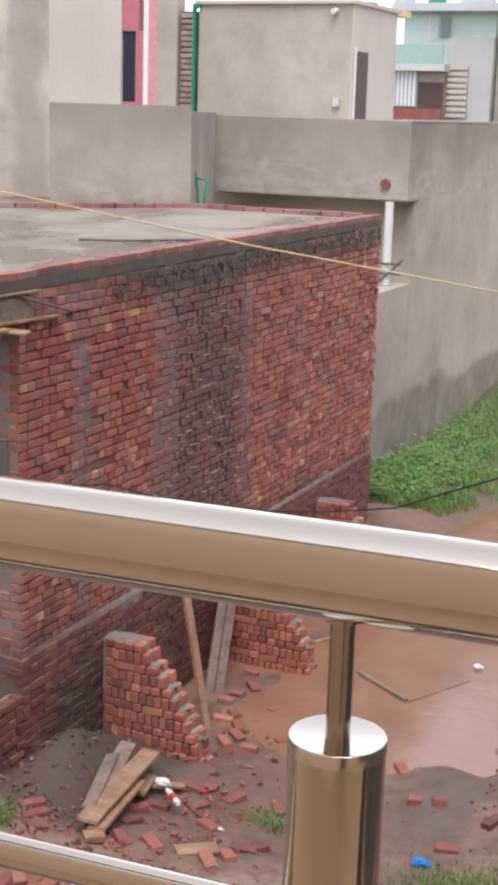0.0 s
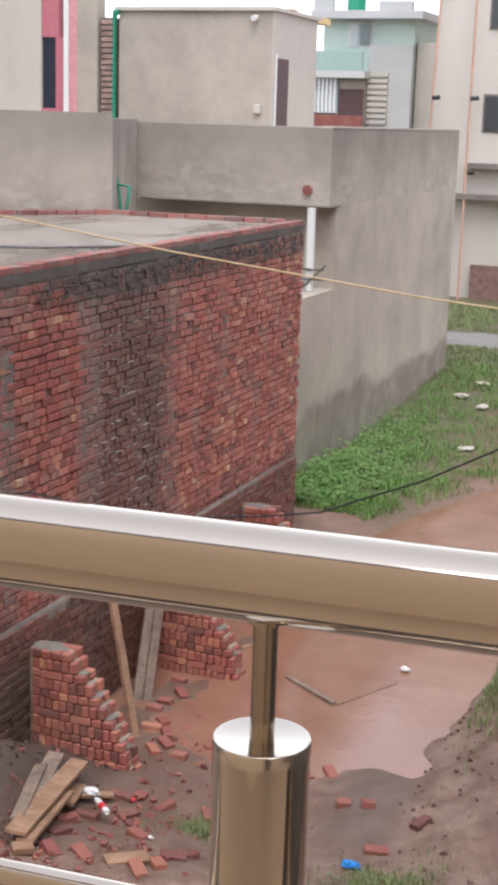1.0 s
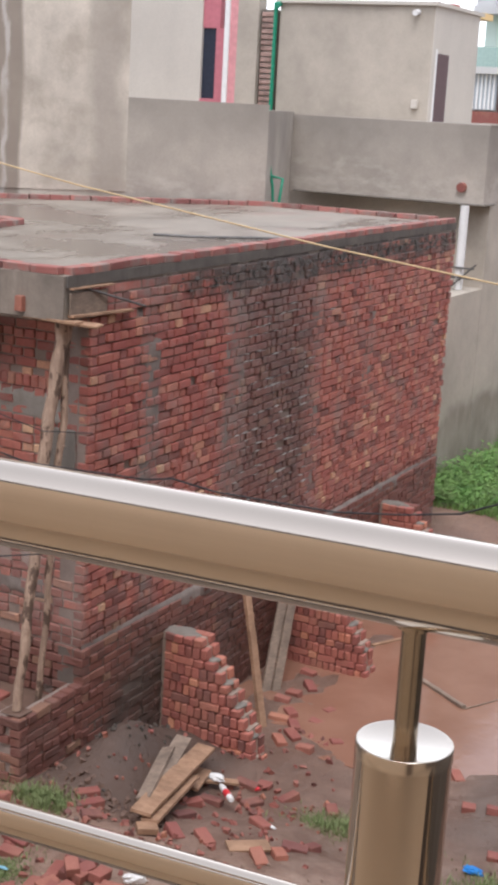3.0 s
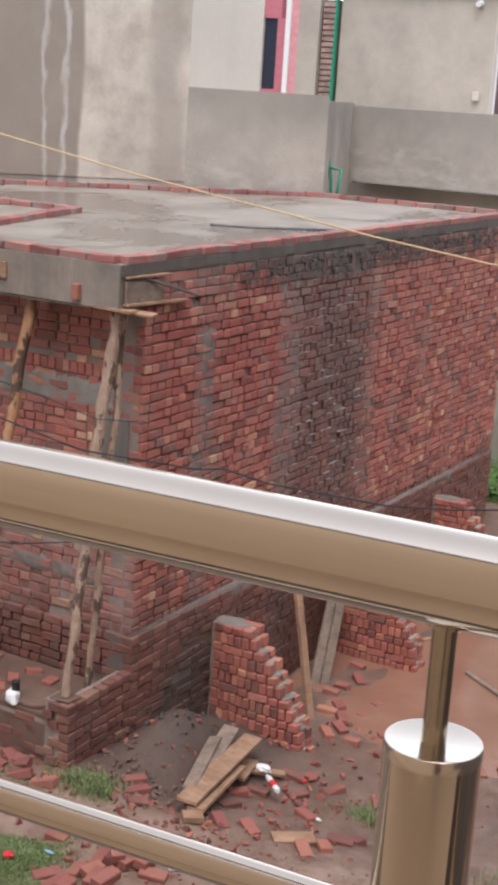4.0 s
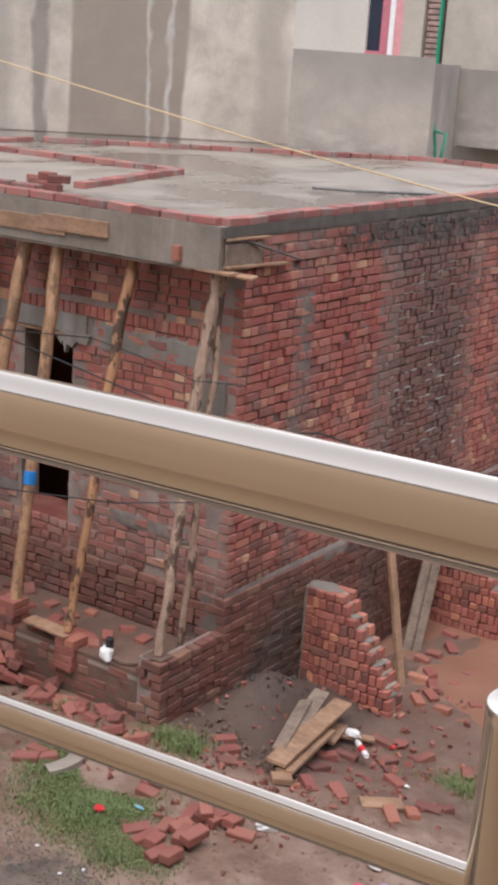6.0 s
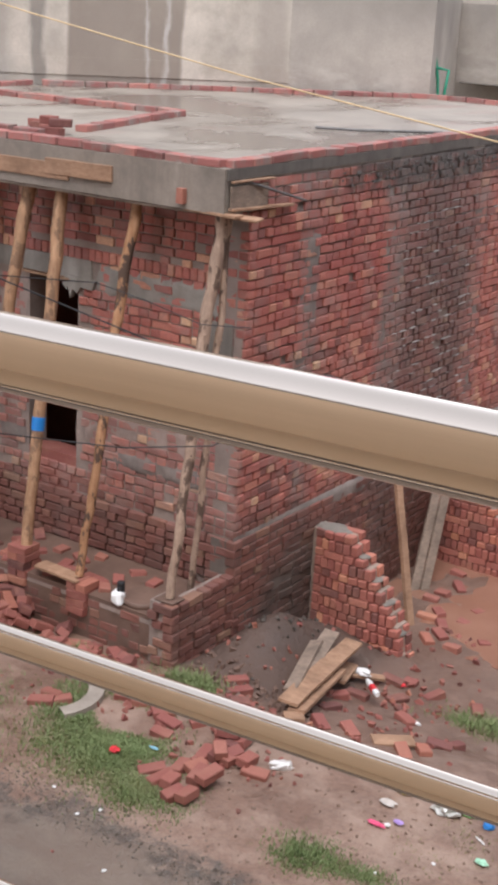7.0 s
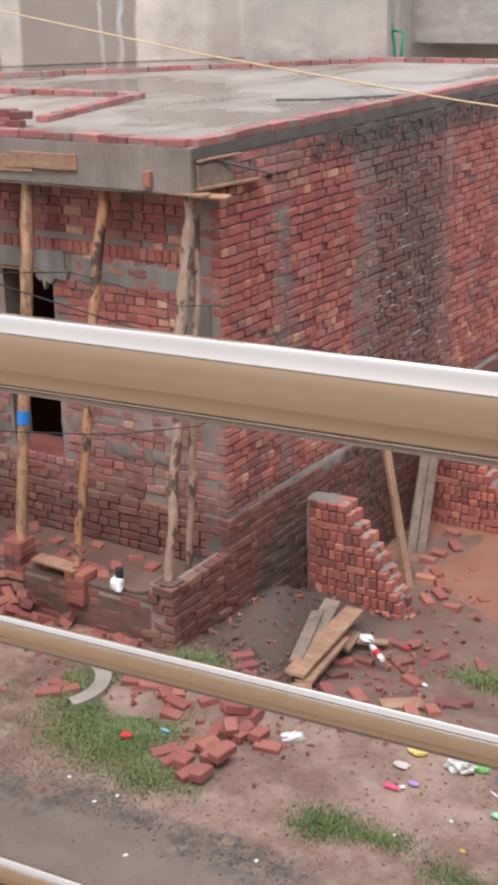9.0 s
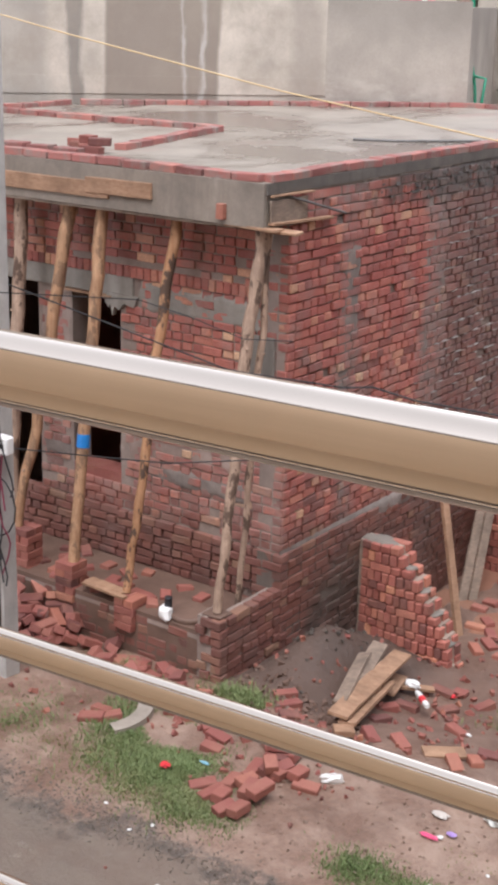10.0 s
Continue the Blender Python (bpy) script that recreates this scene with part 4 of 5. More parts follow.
lay(endw, (0.03, -0.8, -0.1), (-1, 0, 0), (0, -1, 0), 0.225, 11, 44, lambda s, z: True, bond=0.9)
part("cement_top", ragged(boxed((-0.16, -0.77, 0.682), (0.01, -0.62, 0.698), None, 0.006), 0.01, 7), MUD, platform)
part("end_post", boxed((-0.19, -0.78, -0.3), (-0.101, -0.60, 0.68)), MORTAR, platform)


def pillar(x, y, z, n, seed):
    p = thing("brick_pillar", "short dry pillar of stacked red bricks", "brick stack", "brick stacks", at=(x, y, z))
    rnd = random.Random(seed)
    for c in range(n):
        for s in (-1, 1):
            ob = new("brick", rnd.choice(LOOSE))
            ob.parent = p
            ob.matrix_local = pose(0, 0, (H + 0.004) * c + H / 2, 0, 0, 90 * (c % 2) + rnd.uniform(-5, 5)) @ pose(0, s * 0.047, 0)
    return p


pillar(-1.50, -0.70, 0.42, 5, 1)
pillar(-0.88, -0.72, 0.36, 4, 2)
pillar(-2.05, -0.62, 0.42, 7, 3)

# ---- timber props under the roof edge ----
def prop(a, b, r0, r1, seed, mat, wob=0.03, label="crooked peeled wooden pole propping the roof slab", tape=None):
    p = thing("prop_pole", label, "wooden prop", "timber props", at=a)
    pts, rad = limb(Vector((0, 0, 0)), Vector(b) - Vector(a), r0, r1, seed, wob, 16)
    part("pole", tube(bmesh.new(), pts, r0, 12, rad), mat, p)
    if tape:
        i = tape
        part("tape", tube(bmesh.new(), [pts[i].lerp(pts[i + 1], 0.2), pts[i].lerp(pts[i + 1], 0.8)], 0.03, 12, [rad[i] + 0.006] * 2), BLUE, p, "bright blue wrapping")
    for k in range(3):
        i = 3 + k * 4
        d = Vector((math.cos(seed + k * 2.2), math.sin(seed + k * 2.2), 0.3)) * rad[i]
        part("knot", tube(bmesh.new(), [pts[i] + d * 0.6, pts[i] + d * 1.25], 0.012, 7, [0.016, 0.009]), GREY_WOOD, p)
    return p


prop((-0.07, -0.70, 0.70), (-0.115, -0.20, 3.44), 0.034, 0.05, 1, GREY_WOOD, 0.04, "split weathered wooden pole propping the roof corner")
prop((-0.12, -0.40, 0.53), (-0.07, -0.17, 3.44), 0.024, 0.028, 2, GREY_WOOD, 0.03, "thin dark pole beside the roof corner prop")
prop((-0.93, -0.70, 0.62), (-0.875, -0.2, 3.44), 0.032, 0.043, 3, BARKED, 0.045)
prop((-1.47, -0.70, 0.73), (-1.58, -0.2, 3.44), 0.044, 0.05, 4, POLE_WOOD, 0.02, tape=5)
prop((-2.10, -0.66, 0.86), (-1.905, -0.2, 3.44), 0.038, 0.052, 5, POLE_WOOD, 0.07)
prop((-2.36, -0.5, 0.5), (-2.43, -0.2, 3.44), 0.05, 0.055, 6, GREY_WOOD, 0.05, "thick grey weathered pole propping the roof slab")


def board(a, b, width, thick, roll, mat, label, name="plank", cat="plank", group="planks", seed=0):
    """A sawn board from a to b."""
    a, b = Vector(a), Vector(b)
    bm = bmesh.new()
    l = (b - a).length
    box(bm, (-l / 2, -width / 2, -thick / 2), (l / 2, width / 2, thick / 2), None, 0.003)
    bmesh.ops.subdivide_edges(bm, edges=[e for e in bm.edges if e.calc_length() > l * 0.6], cuts=5)
    ragged(bm, 0.006, seed, 3)
    ob = part(name, bm, mat)
    q = (b - a).to_track_quat("X", "Z").to_matrix().to_4x4()
    ob.matrix_world = Matrix.Translation((a + b) / 2) @ q @ pose(0, 0, 0, roll)
    return tagged(ob, label, cat, group)


board((-2.75, -0.335, 3.565), (-1.40, -0.335, 3.572), 0.12, 0.028, 90, PLANK, "wooden shuttering board nailed along the slab edge", group="shuttering", seed=1)
board((-1.62, -0.345, 3.60), (-0.99, -0.345, 3.605), 0.115, 0.025, 90, PLANK, "wooden shuttering board nailed along the slab edge", group="shuttering", seed=2)
board((-2.75, -0.18, 3.428), (-0.25, -0.17, 3.426), 0.3, 0.02, 0, OLD_PLANK, "grey plywood sheet under the slab edge", group="shuttering", seed=3)
board((-0.36, -0.27, 3.437), (0.10, -0.30, 3.441), 0.10, 0.022, 0, PLANK, "short pale board on top of a prop", group="shuttering", seed=4)
board((-0.05, -0.24, 3.42), (0.24, -0.26, 3.43), 0.08, 0.02, 8, PLANK, "short pale board on top of a prop", group="shuttering", seed=5)
board((0.025, -0.30, 3.475), (0.035, 0.46, 3.445), 0.05, 0.02, 0, PLANK, "thin batten along the side wall", group="shuttering", seed=6)
board((0.02, -0.29, 3.66), (0.03, 0.22, 3.655), 0.03, 0.014, 0, PLANK, "thin batten along the side wall", group="shuttering", seed=7)
board((0.018, -0.30, 3.55), (0.018, 0.16, 3.55), 0.16, 0.015, 90, OLD_PLANK, "grey shuttering board beside the slab", group="shuttering", seed=8)
rod = thing("reinforcement_rod", "thin grey steel rod sticking out of the slab", "steel rod")
part("rod", tube(bmesh.new(), [(-0.03, -0.31, 3.705), (0.04, 0.05, 3.61), (0.13, 0.50, 3.48)], 0.009, 8), IRON, rod)
loose(-0.36, -0.335, 3.53, 0, 90, 0, 0.6, "", "red brick stub wedged at the slab edge")

# ---- utility pole with wires and meter ----
up = thing("utility_pole", "square concrete utility pole carrying wires and a meter", "utility pole", at=(-1.30, -1.62, 0.1))
part("shaft", boxed((-0.16, -0.08, 0.0), (0.065, 0.08, 7.5), None, 0.012), concrete("pole_concrete", (0.50, 0.48, 0.45), 0.2, 0.8, 3).m, up)
part("sleeve", boxed((-0.18, -0.1, 0.45), (0.05, -0.081, 1.42), None, 0.006), plain("rusty_sheet", (0.035, 0.022, 0.020), 0.7, 0, 0.3), up, "dark rusty sheet")
mt = part("meter_box", boxed((0.09, -0.14, 1.84), (0.21, -0.06, 1.97), None, 0.012), WHITE, up, "white electricity meter")
part("display", boxed((0.12, -0.146, 1.89), (0.18, -0.1401, 1.92)), BLACK, mt)
rw = random.Random(4)
for k in range(10):
    x0, z0 = rw.uniform(0.04, 0.20), rw.uniform(1.6, 2.6)
    pts = [Vector((x0 + 0.09 * math.sin(i * 0.7 + k) * i / 10, -0.11 - 0.01 * k + 0.02 * math.cos(i), z0 - i * 0.11 + 0.06 * math.sin(i * 0.9 + k * 2))) for i in range(9)]
    part("wire", tube(bmesh.new(), pts, 0.006, 6), BLACK if k % 4 else plain("maroon_wire", (0.2, 0.03, 0.06), 0.5), up)
part("loop", tube(bmesh.new(), [Vector((0.10 + 0.16 * math.sin(i * 0.5), -0.12, 1.52 + 0.16 * math.cos(i * 0.5) - 0.02 * i)) for i in range(12)], 0.006, 6), BLACK, up)
part("wire", tube(bmesh.new(), [(0.09, -0.1, 4.3), (0.07, -0.1, 3.9), (0.115, -0.1, 3.5), (0.12, -0.1, 3.1), (0.06, -0.1, 2.7), (0.12, -0.1, 2.35), (0.17, -0.1, 2.2)], 0.006, 6), BLACK, up)


def cable(pts, r, mat, label, cat="cable"):
    c = thing("cable", label, cat, "overhead cables")
    part("line", tube(bmesh.new(), pts, r, 6), mat, c)


cable([(-9, -2, 6.42), (-4, -2, 5.40), (-0.782, -2, 4.815), (-0.225, -2, 4.718), (1.23, -2, 4.488), (2.65, -2, 4.305), (3.872, -2, 4.178), (7, -2, 3.95), (12, -2, 3.8)], 0.0045, YELLOW, "thin yellow cable strung across the yard")
cable([(-9, -1, 4.6), (-3, -1, 3.1), (0.2, -1, 2.62), (1.09, -1, 2.66), (1.29, -1, 2.70), (1.6, -1, 2.67), (2.38, -1, 2.69), (2.8, -1, 2.752), (3.13, -1, 2.82), (3.44, -1, 2.96), (3.69, -1, 3.067), (4.09, -1, 3.29), (7, -1, 4.6)], 0.006, BLACK, "black rubber cable hanging across the yard")
cable([(-1.15, -1.7, 1.98), (-0.9, -1.2, 1.85), (-0.5, -0.75, 1.76), (0.1, -0.5, 1.85), (0.3, -0.2, 2.0)], 0.005, BLACK, "black wire running from the meter to the house")
cable([(-1.2, -1.7, 3.05), (-0.9, -0.6, 2.87), (-0.54, -0.5, 2.79), (-0.04, -0.5, 2.70), (0.3, -0.4, 2.72)], 0.004, BLACK, "black wire running from the meter to the house")

# ---- timber, debris and rubble in the yard ----
G = gz
board((1.035, -0.80, 0.285), (0.725, 0.67, 0.085), 0.15, 0.028, 6, PLANK, "broad sawn plank thrown across a small timber heap", seed=11)
board((1.10, -0.78, 0.235), (0.86, 0.20, 0.075), 0.13, 0.028, -4, PLANK, "sawn plank under a broader one on a timber heap", seed=12)
board((0.92, -0.58, 0.255), (0.60, 0.30, 0.19), 0.10, 0.024, -12, OLD_PLANK, "grey weathered plank on a timber heap", seed=13)
board((0.86, -0.36, 0.20), (0.575, 0.58, 0.155), 0.125, 0.024, 8, OLD_PLANK, "grey weathered plank on a timber heap", seed=14)
board((0.98, -0.52, 0.215), (0.72, 0.40, 0.12), 0.09, 0.022, -6, OLD_PLANK, "split grey plank within a timber heap", seed=26)
board((1.06, -0.88, 0.215), (1.17, -0.79, 0.205), 0.11, 0.045, 0, PLANK, "short sawn timber offcut", seed=15)
board((0.88, 0.16, 0.0), (0.765, 0.58, -0.06), 0.125, 0.025, 6, PLANK, "short plank beside the timber heap", seed=16)
board((0.80, 0.48, -0.09), (1.03, 0.66, -0.13), 0.075, 0.025, 0, PLANK, "short plank beside the timber heap", seed=17)
board((1.66, -0.72, 0.19), (1.88, -0.52, 0.165), 0.12, 0.022, 4, PLANK, "short plank lying in the mud", seed=18)
board((0.645, 1.84, -0.28), (0.16, 2.18, 1.25), 0.075, 0.04, 20, PLANK, "plank leaning on the side wall", "leaning_plank", group="leaning planks", seed=19)
board((0.30, 2.55, -0.27), (0.16, 3.20, 0.74), 0.085, 0.03, 40, OLD_PLANK, "grey plank leaning in the corner of a buttress", "leaning_plank", group="leaning planks", seed=20)
board((0.37, 2.62, -0.27), (0.245, 3.22, 0.74), 0.085, 0.03, 40, OLD_PLANK, "grey plank leaning in the corner of a buttress", "leaning_plank", group="leaning planks", seed=21)
board((1.36, 3.66, -0.235), (1.97, 3.24, -0.23), 0.05, 0.03, 0, OLD_PLANK, "split stick floating in the muddy water", "stick", "stick", "floating sticks", 22)
board((1.98, 3.22, -0.238), (2.36, 3.98, -0.244), 0.012, 0.012, 0, OLD_PLANK, "thin stick floating in the muddy water", "stick", "stick", "floating sticks", 23)
board((0.69, 4.15, -0.236), (0.92, 4.6, -0.236), 0.04, 0.02, 0, PLANK, "thin stick floating in the muddy water", "stick", "stick", "floating sticks", 24)
board((0.55, 5.3, 0.15), (0.25, 5.9, 0.6), 0.1, 0.03, 0, OLD_PLANK, "short board leaning on a buttress", "leaning_plank", group="leaning planks", seed=25)

NEAR = ((0.95, 0.04), (1.07, -0.26), (1.0, 0.28), (1.26, -0.72), (1.45, -0.64), (1.54, 0.03), (1.98, -0.58), (1.98, -0.34), (2.03, -0.16), (1.90, -0.72), (0.72, -0.92), (0.60, -0.74), (0.50, -0.64),
        (0.52, -1.54), (0.33, -1.34), (0.39, -1.28), (0.48, -1.41), (0.06, -1.33), (0.19, -1.31), (0.68, -1.29), (1.31, -1.60), (0.76, -1.95), (-0.32, -1.79), (-0.34, -1.66), (-0.24, -1.70))
FAR = ((1.39, 0.81), (1.22, 0.52), (1.15, 0.88), (1.05, 0.76), (1.14, 1.63), (0.85, 2.02), (0.88, 1.68), (0.93, 1.83), (0.53, 2.45), (0.47, 3.12), (0.62, 2.84), (1.28, 1.96), (0.99, 2.24), (0.96, 2.52), (0.67, 2.09),
       (0.71, 2.25), (2.37, 1.92), (2.64, 1.41), (2.83, 1.43), (3.29, 1.27), (3.07, 0.83), (2.20, 1.80), (1.77, 0.79), (0.56, 2.62))
rr = random.Random(77)
for x, y in NEAR + FAR:
    cut = rr.choice((1.0, 1.0, 1.0, 0.8, 0.6))
    loose(x, y, G(x, y) + H / 2 - 0.022, rr.uniform(-9, 9), rr.uniform(-9, 9), rr.uniform(-60, 70), cut)
# the loose pile beside the grass
for i in range(14):
    k, j = i % 4, i // 4
    x, y = 0.86 + 0.098 * k + 0.03 * j + rr.uniform(-0.012, 0.012), -2.02 + 0.205 * j + 0.05 * (k % 2) - 0.05 * k * (j < 2) + rr.uniform(-0.02, 0.02)
    loose(x, y, G(x, y) + 0.012 + 0.028 * k * (0.5 + 0.5 * (j % 2)), rr.uniform(-9, 9), rr.uniform(-9, 9), 84 + rr.uniform(-16, 16), rr.choice((1, 1, 0.8)), "brick pile", "red brick in a loose pile beside the grass")
for x, y, dz, rz, cut in ((0.93, -1.36, 0.03, 40, 1), (1.02, -1.44, 0.035, 100, 0.8), (0.86, -1.30, 0.03, 70, 1), (0.97, -1.40, 0.09, 10, 0.9), (1.10, -1.56, 0.05, 60, 0.8), (1.05, -1.62, 0.09, 130, 0.7), (0.99, -1.27, 0.03, 120, 0.7)):
    loose(x, y, G(x, y) + dz, rr.uniform(-14, 14), rr.uniform(-14, 14), rz, cut, "brick pile", "red brick in a loose pile beside the grass")
# the tumbled heap in front of the platform
for i in range(85):
    x = -1.75 + rr.gauss(0, 0.36)
    y = -0.98 + abs(rr.gauss(0, 0.20)) * (1 if rr.random() < 0.35 else -0.75)
    h = max(0.0, 0.40 * math.exp(-((x + 1.75) / 0.38) ** 2) * max(0, 1 - abs(y + 0.88) / 0.45))
    loose(x, y, G(x, y) + H / 2 + h * rr.random(), rr.uniform(-35, 35), rr.uniform(-35, 35), rr.uniform(0, 180), rr.choice((1, 1, 0.7, 0.5)), "tumbled bricks", "broken red brick in a tumbled heap by the platform")
for i in range(34):
    x, y = rr.uniform(-2.9, -0.3), rr.uniform(-0.68, -0.12)
    loose(x, y, 0.52 + H / 2 - 0.012, rr.uniform(-12, 12), rr.uniform(-12, 12), rr.uniform(0, 180), rr.choice((1, 0.7, 0.5)), "platform bricks", "loose red brick lying on the platform")
for i in range(16):
    x, y = rr.uniform(-0.9, 0.1), rr.uniform(-1.08, -0.88)
    loose(x, y, G(x, y) + H / 2 - 0.02, rr.uniform(-20, 20), rr.uniform(-20, 20), rr.uniform(0, 180), rr.choice((1, 0.6)), "platform bricks", "broken red brick at the foot of the platform")
board((-1.35, -0.66, 0.60), (-0.92, -0.72, 0.625), 0.09, 0.022, 0, PLANK, "pale board lying across a brick stack", seed=31)
board((-1.33, -0.74, 0.61), (-0.86, -0.80, 0.63), 0.05, 0.022, 0, PLANK, "pale board lying across a brick stack", seed=32)


def rubble(name, n, region, size, mat, seed, label):
    """Small broken pieces pressed into the ground."""
    rnd = random.Random(seed)
    bm = bmesh.new()
    for _ in range(n):
        x, y = region(rnd)
        s = rnd.uniform(*size)
        g = bmesh.ops.create_cube(bm, size=1, matrix=Matrix.Translation((x, y, G(x, y) + s * 0.2)) @ pose(0, 0, 0, rnd.uniform(0, 90), rnd.uniform(0, 90), rnd.uniform(0, 180)) @ Matrix.Diagonal((s, s * rnd.uniform(0.5, 1), s * rnd.uniform(0.4, 0.8), 1)))
        for v in g["verts"]:
            v.co += Vector([rnd.uniform(-0.2, 0.2) * s for _ in range(3)])
    tagged(part(name, bm, mat), label, "rubble", kind="stuff")


rubble("brick_rubble", 240, lambda r: (r.gauss(1.15, 0.55), r.gauss(0.2, 0.9)), (0.012, 0.055), BRICK_LOOSE, 3, "broken bits of red brick trodden into mud")
rubble("brick_rubble", 200, lambda r: (r.uniform(-1.2, 1.6), r.gauss(-1.25, 0.3)), (0.012, 0.05), BRICK_LOOSE, 4, "broken bits of red brick trodden into mud")
rubble("gravel", 1300, lambda r: (r.uniform(-0.9, 2.2), -2.62 + r.gauss(0, 0.10)), (0.004, 0.014), concrete("dark_gravel", (0.17, 0.14, 0.115), 0, 0.8, 6).m, 5, "dark loose gravel along the road edge")
rubble("mud_clods", 200, lambda r: (3.05 + abs(r.gauss(0, 0.5)), r.uniform(-0.3, 5.5)), (0.010, 0.04), MUD, 6, "lumps of wet mud on the bank")
rubble("mud_clods", 420, lambda r: (r.uniform(1.1, 3.1), r.uniform(-2.45, -0.7)), (0.006, 0.022), concrete("pale_clods", (0.27, 0.185, 0.14), 0.1, 0.8, 6).m, 17, "small lumps of earth and grit on the verge")
rubble("sand_clods", 70, lambda r: (0.42 + r.gauss(0, 0.22), 0.25 + r.gauss(0, 0.4)), (0.008, 0.04), concrete("damp_sand", (0.085, 0.068, 0.056), 0.1, 0.8, 6).m, 8, "crumbs of dark damp sand on the heap")
rubble("mud_clods", 200, lambda r: (0.6 + r.gauss(0, 0.25), r.gauss(-0.65, 0.18)), (0.01, 0.045), MUD, 7, "lumps of wet mud by the sand")


def wall_crumbs(name, n, place, size, mat, seed, label):
    """Bits of mortar from the side wall's joints, and pale slivers imitating glints."""
    rnd = random.Random(seed)
    vs, fs = [], []
    for _ in range(n):
        y, z = place(rnd)
        a, b, c = (rnd.uniform(*r) / 2 for r in size)
        t, k = rnd.uniform(-0.1, 0.1), len(vs)
        for dx in (-0.012, a):
            for dy, dz in ((-b, -c), (b, -c), (b * 0.8, c), (-b * 0.8, c)):
                vs.append((dx + rnd.uniform(-0.2, 0.2) * a, y + dy, z + dz + t * dy))
        fs += [(k + 4, k + 5, k + 6, k + 7), (k, k + 1, k + 5, k + 4), (k + 1, k + 2, k + 6, k + 5), (k + 2, k + 3, k + 7, k + 6), (k + 3, k, k + 4, k + 7)]
    me = bpy.data.meshes.new(name)
    me.from_pydata(vs, [], fs)
    me.materials.append(mat)
    ob = new(name, me)
    ob.parent = side
    tagged(ob, label, kind="stuff")


COURSE = H + J
# pale fins put the glints of wet joints into colour and shape
wall_crumbs("glint_fin", 130, lambda r: (r.gauss(3.1, 0.5), FLOOR_Z + COURSE * r.randrange(4, 34)), ((0.010, 0.024), (0.03, 0.12), (0.003, 0.006)), concrete("pale_glint", (0.40, 0.365, 0.335), 0.1, 0.5, 4).m, 61, "pale slivers imitating wet glints along the joints")
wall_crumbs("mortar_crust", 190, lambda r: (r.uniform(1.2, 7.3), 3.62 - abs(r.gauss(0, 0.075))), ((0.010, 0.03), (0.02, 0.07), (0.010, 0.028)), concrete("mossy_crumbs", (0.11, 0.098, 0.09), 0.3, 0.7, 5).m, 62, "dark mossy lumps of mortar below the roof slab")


def litter(name, label, cat, bm, mat, m):
    ob = part(name, bm, mat)
    ob.matrix_world = m
    return tagged(ob, label, cat)


def crumpled(sx, sy, sz, seed):
    bm = bmesh.new()
    bmesh.ops.create_icosphere(bm, subdivisions=3, radius=1)
    for v in bm.verts:
        n = noise.noise_vector(v.co * 2.2 + Vector((seed, 0, 0)))
        v.co = Vector((v.co.x * sx, v.co.y * sy, v.co.z * sz)) + Vector((n.x * sx, n.y * sy, n.z * sz)) * 0.55
    return bm


bottle = thing("plastic_bottle", "crushed clear plastic bottle with a red label", "bottle")
a, b = Vector((0.88, 0.55, -0.08)), Vector((1.20, 0.22, -0.03))
part("body", tube(bmesh.new(), [a.lerp(b, t) for t in (0.35, 0.45, 0.7, 0.95, 1.0)], 0.03, 14, [0.012, 0.024, 0.026, 0.024, 0.018]), WHITE, bottle)
part("label_band", tube(bmesh.new(), [a.lerp(b, t) for t in (0.66, 0.86)], 0.0272, 14), RED, bottle, "red paper label")
bm = crumpled(0.075, 0.04, 0.022, 31)
bmesh.ops.translate(bm, verts=bm.verts, vec=a)
part("film", bm, WHITE, bottle, "white crumpled wrapper")
W_ = lambda x, y, dz=0.02: (x, y, G(x, y) + dz)
litter("white_bag", "crumpled white plastic bag on the platform", "plastic bag", ragged(boxed((-0.055, -0.04, -0.05), (0.05, 0.04, 0.05), None, 0.018), 0.02, 2, 16), WHITE, pose(-0.52, -0.74, 0.585))
litter("dark_jar", "small dark plastic jar on a white box", "jar", tube(bmesh.new(), [(0, 0, z) for z in (0, 0.05, 0.058, 0.062, 0.085, 0.088)], 0.03, 16, [0.03, 0.03, 0.026, 0.029, 0.029, 0.024]), BLACK, pose(-0.51, -0.72, 0.62))
litter("stone_disc", "round grey concrete disc lying on the platform", "concrete disc", ragged(tube(bmesh.new(), [(0, 0, z) for z in (0, 0.004, 0.045, 0.05)], 0.15, 32, [0.142, 0.15, 0.15, 0.142]), 0.006, 4), MUD, pose(-0.40, -0.60, 0.535, 3, 2, 0))
litter("paper_scrap", "crumpled white paper on the earth", "litter", crumpled(0.07, 0.03, 0.035, 2), WHITE, pose(*W_(1.39, -1.42, 0.03), 0, 0, 30))
litter("pink_wrapper", "torn pink sweet wrapper on the earth", "litter", crumpled(0.055, 0.018, 0.010, 3), plain("pink_foil", (0.75, 0.10, 0.22), 0.3), pose(*W_(2.18, -1.6)))
litter("clear_bag", "pale translucent plastic bag on the ground", "plastic bag", crumpled(0.09, 0.07, 0.06, 4), plain("pale_film", (0.62, 0.62, 0.58), 0.3), pose(*W_(2.46, -1.2, 0.04)))
litter("yellow_wrapper", "yellow and white wrapper on the ground", "litter", crumpled(0.06, 0.035, 0.02, 5), plain("yellow_foil", (0.65, 0.55, 0.15), 0.4), pose(*W_(2.15, -1.17)))
litter("green_wrapper", "small green wrapper on the ground", "litter", crumpled(0.05, 0.025, 0.02, 6), plain("green_foil", (0.2, 0.5, 0.15), 0.4), pose(*W_(2.57, -1.14)))
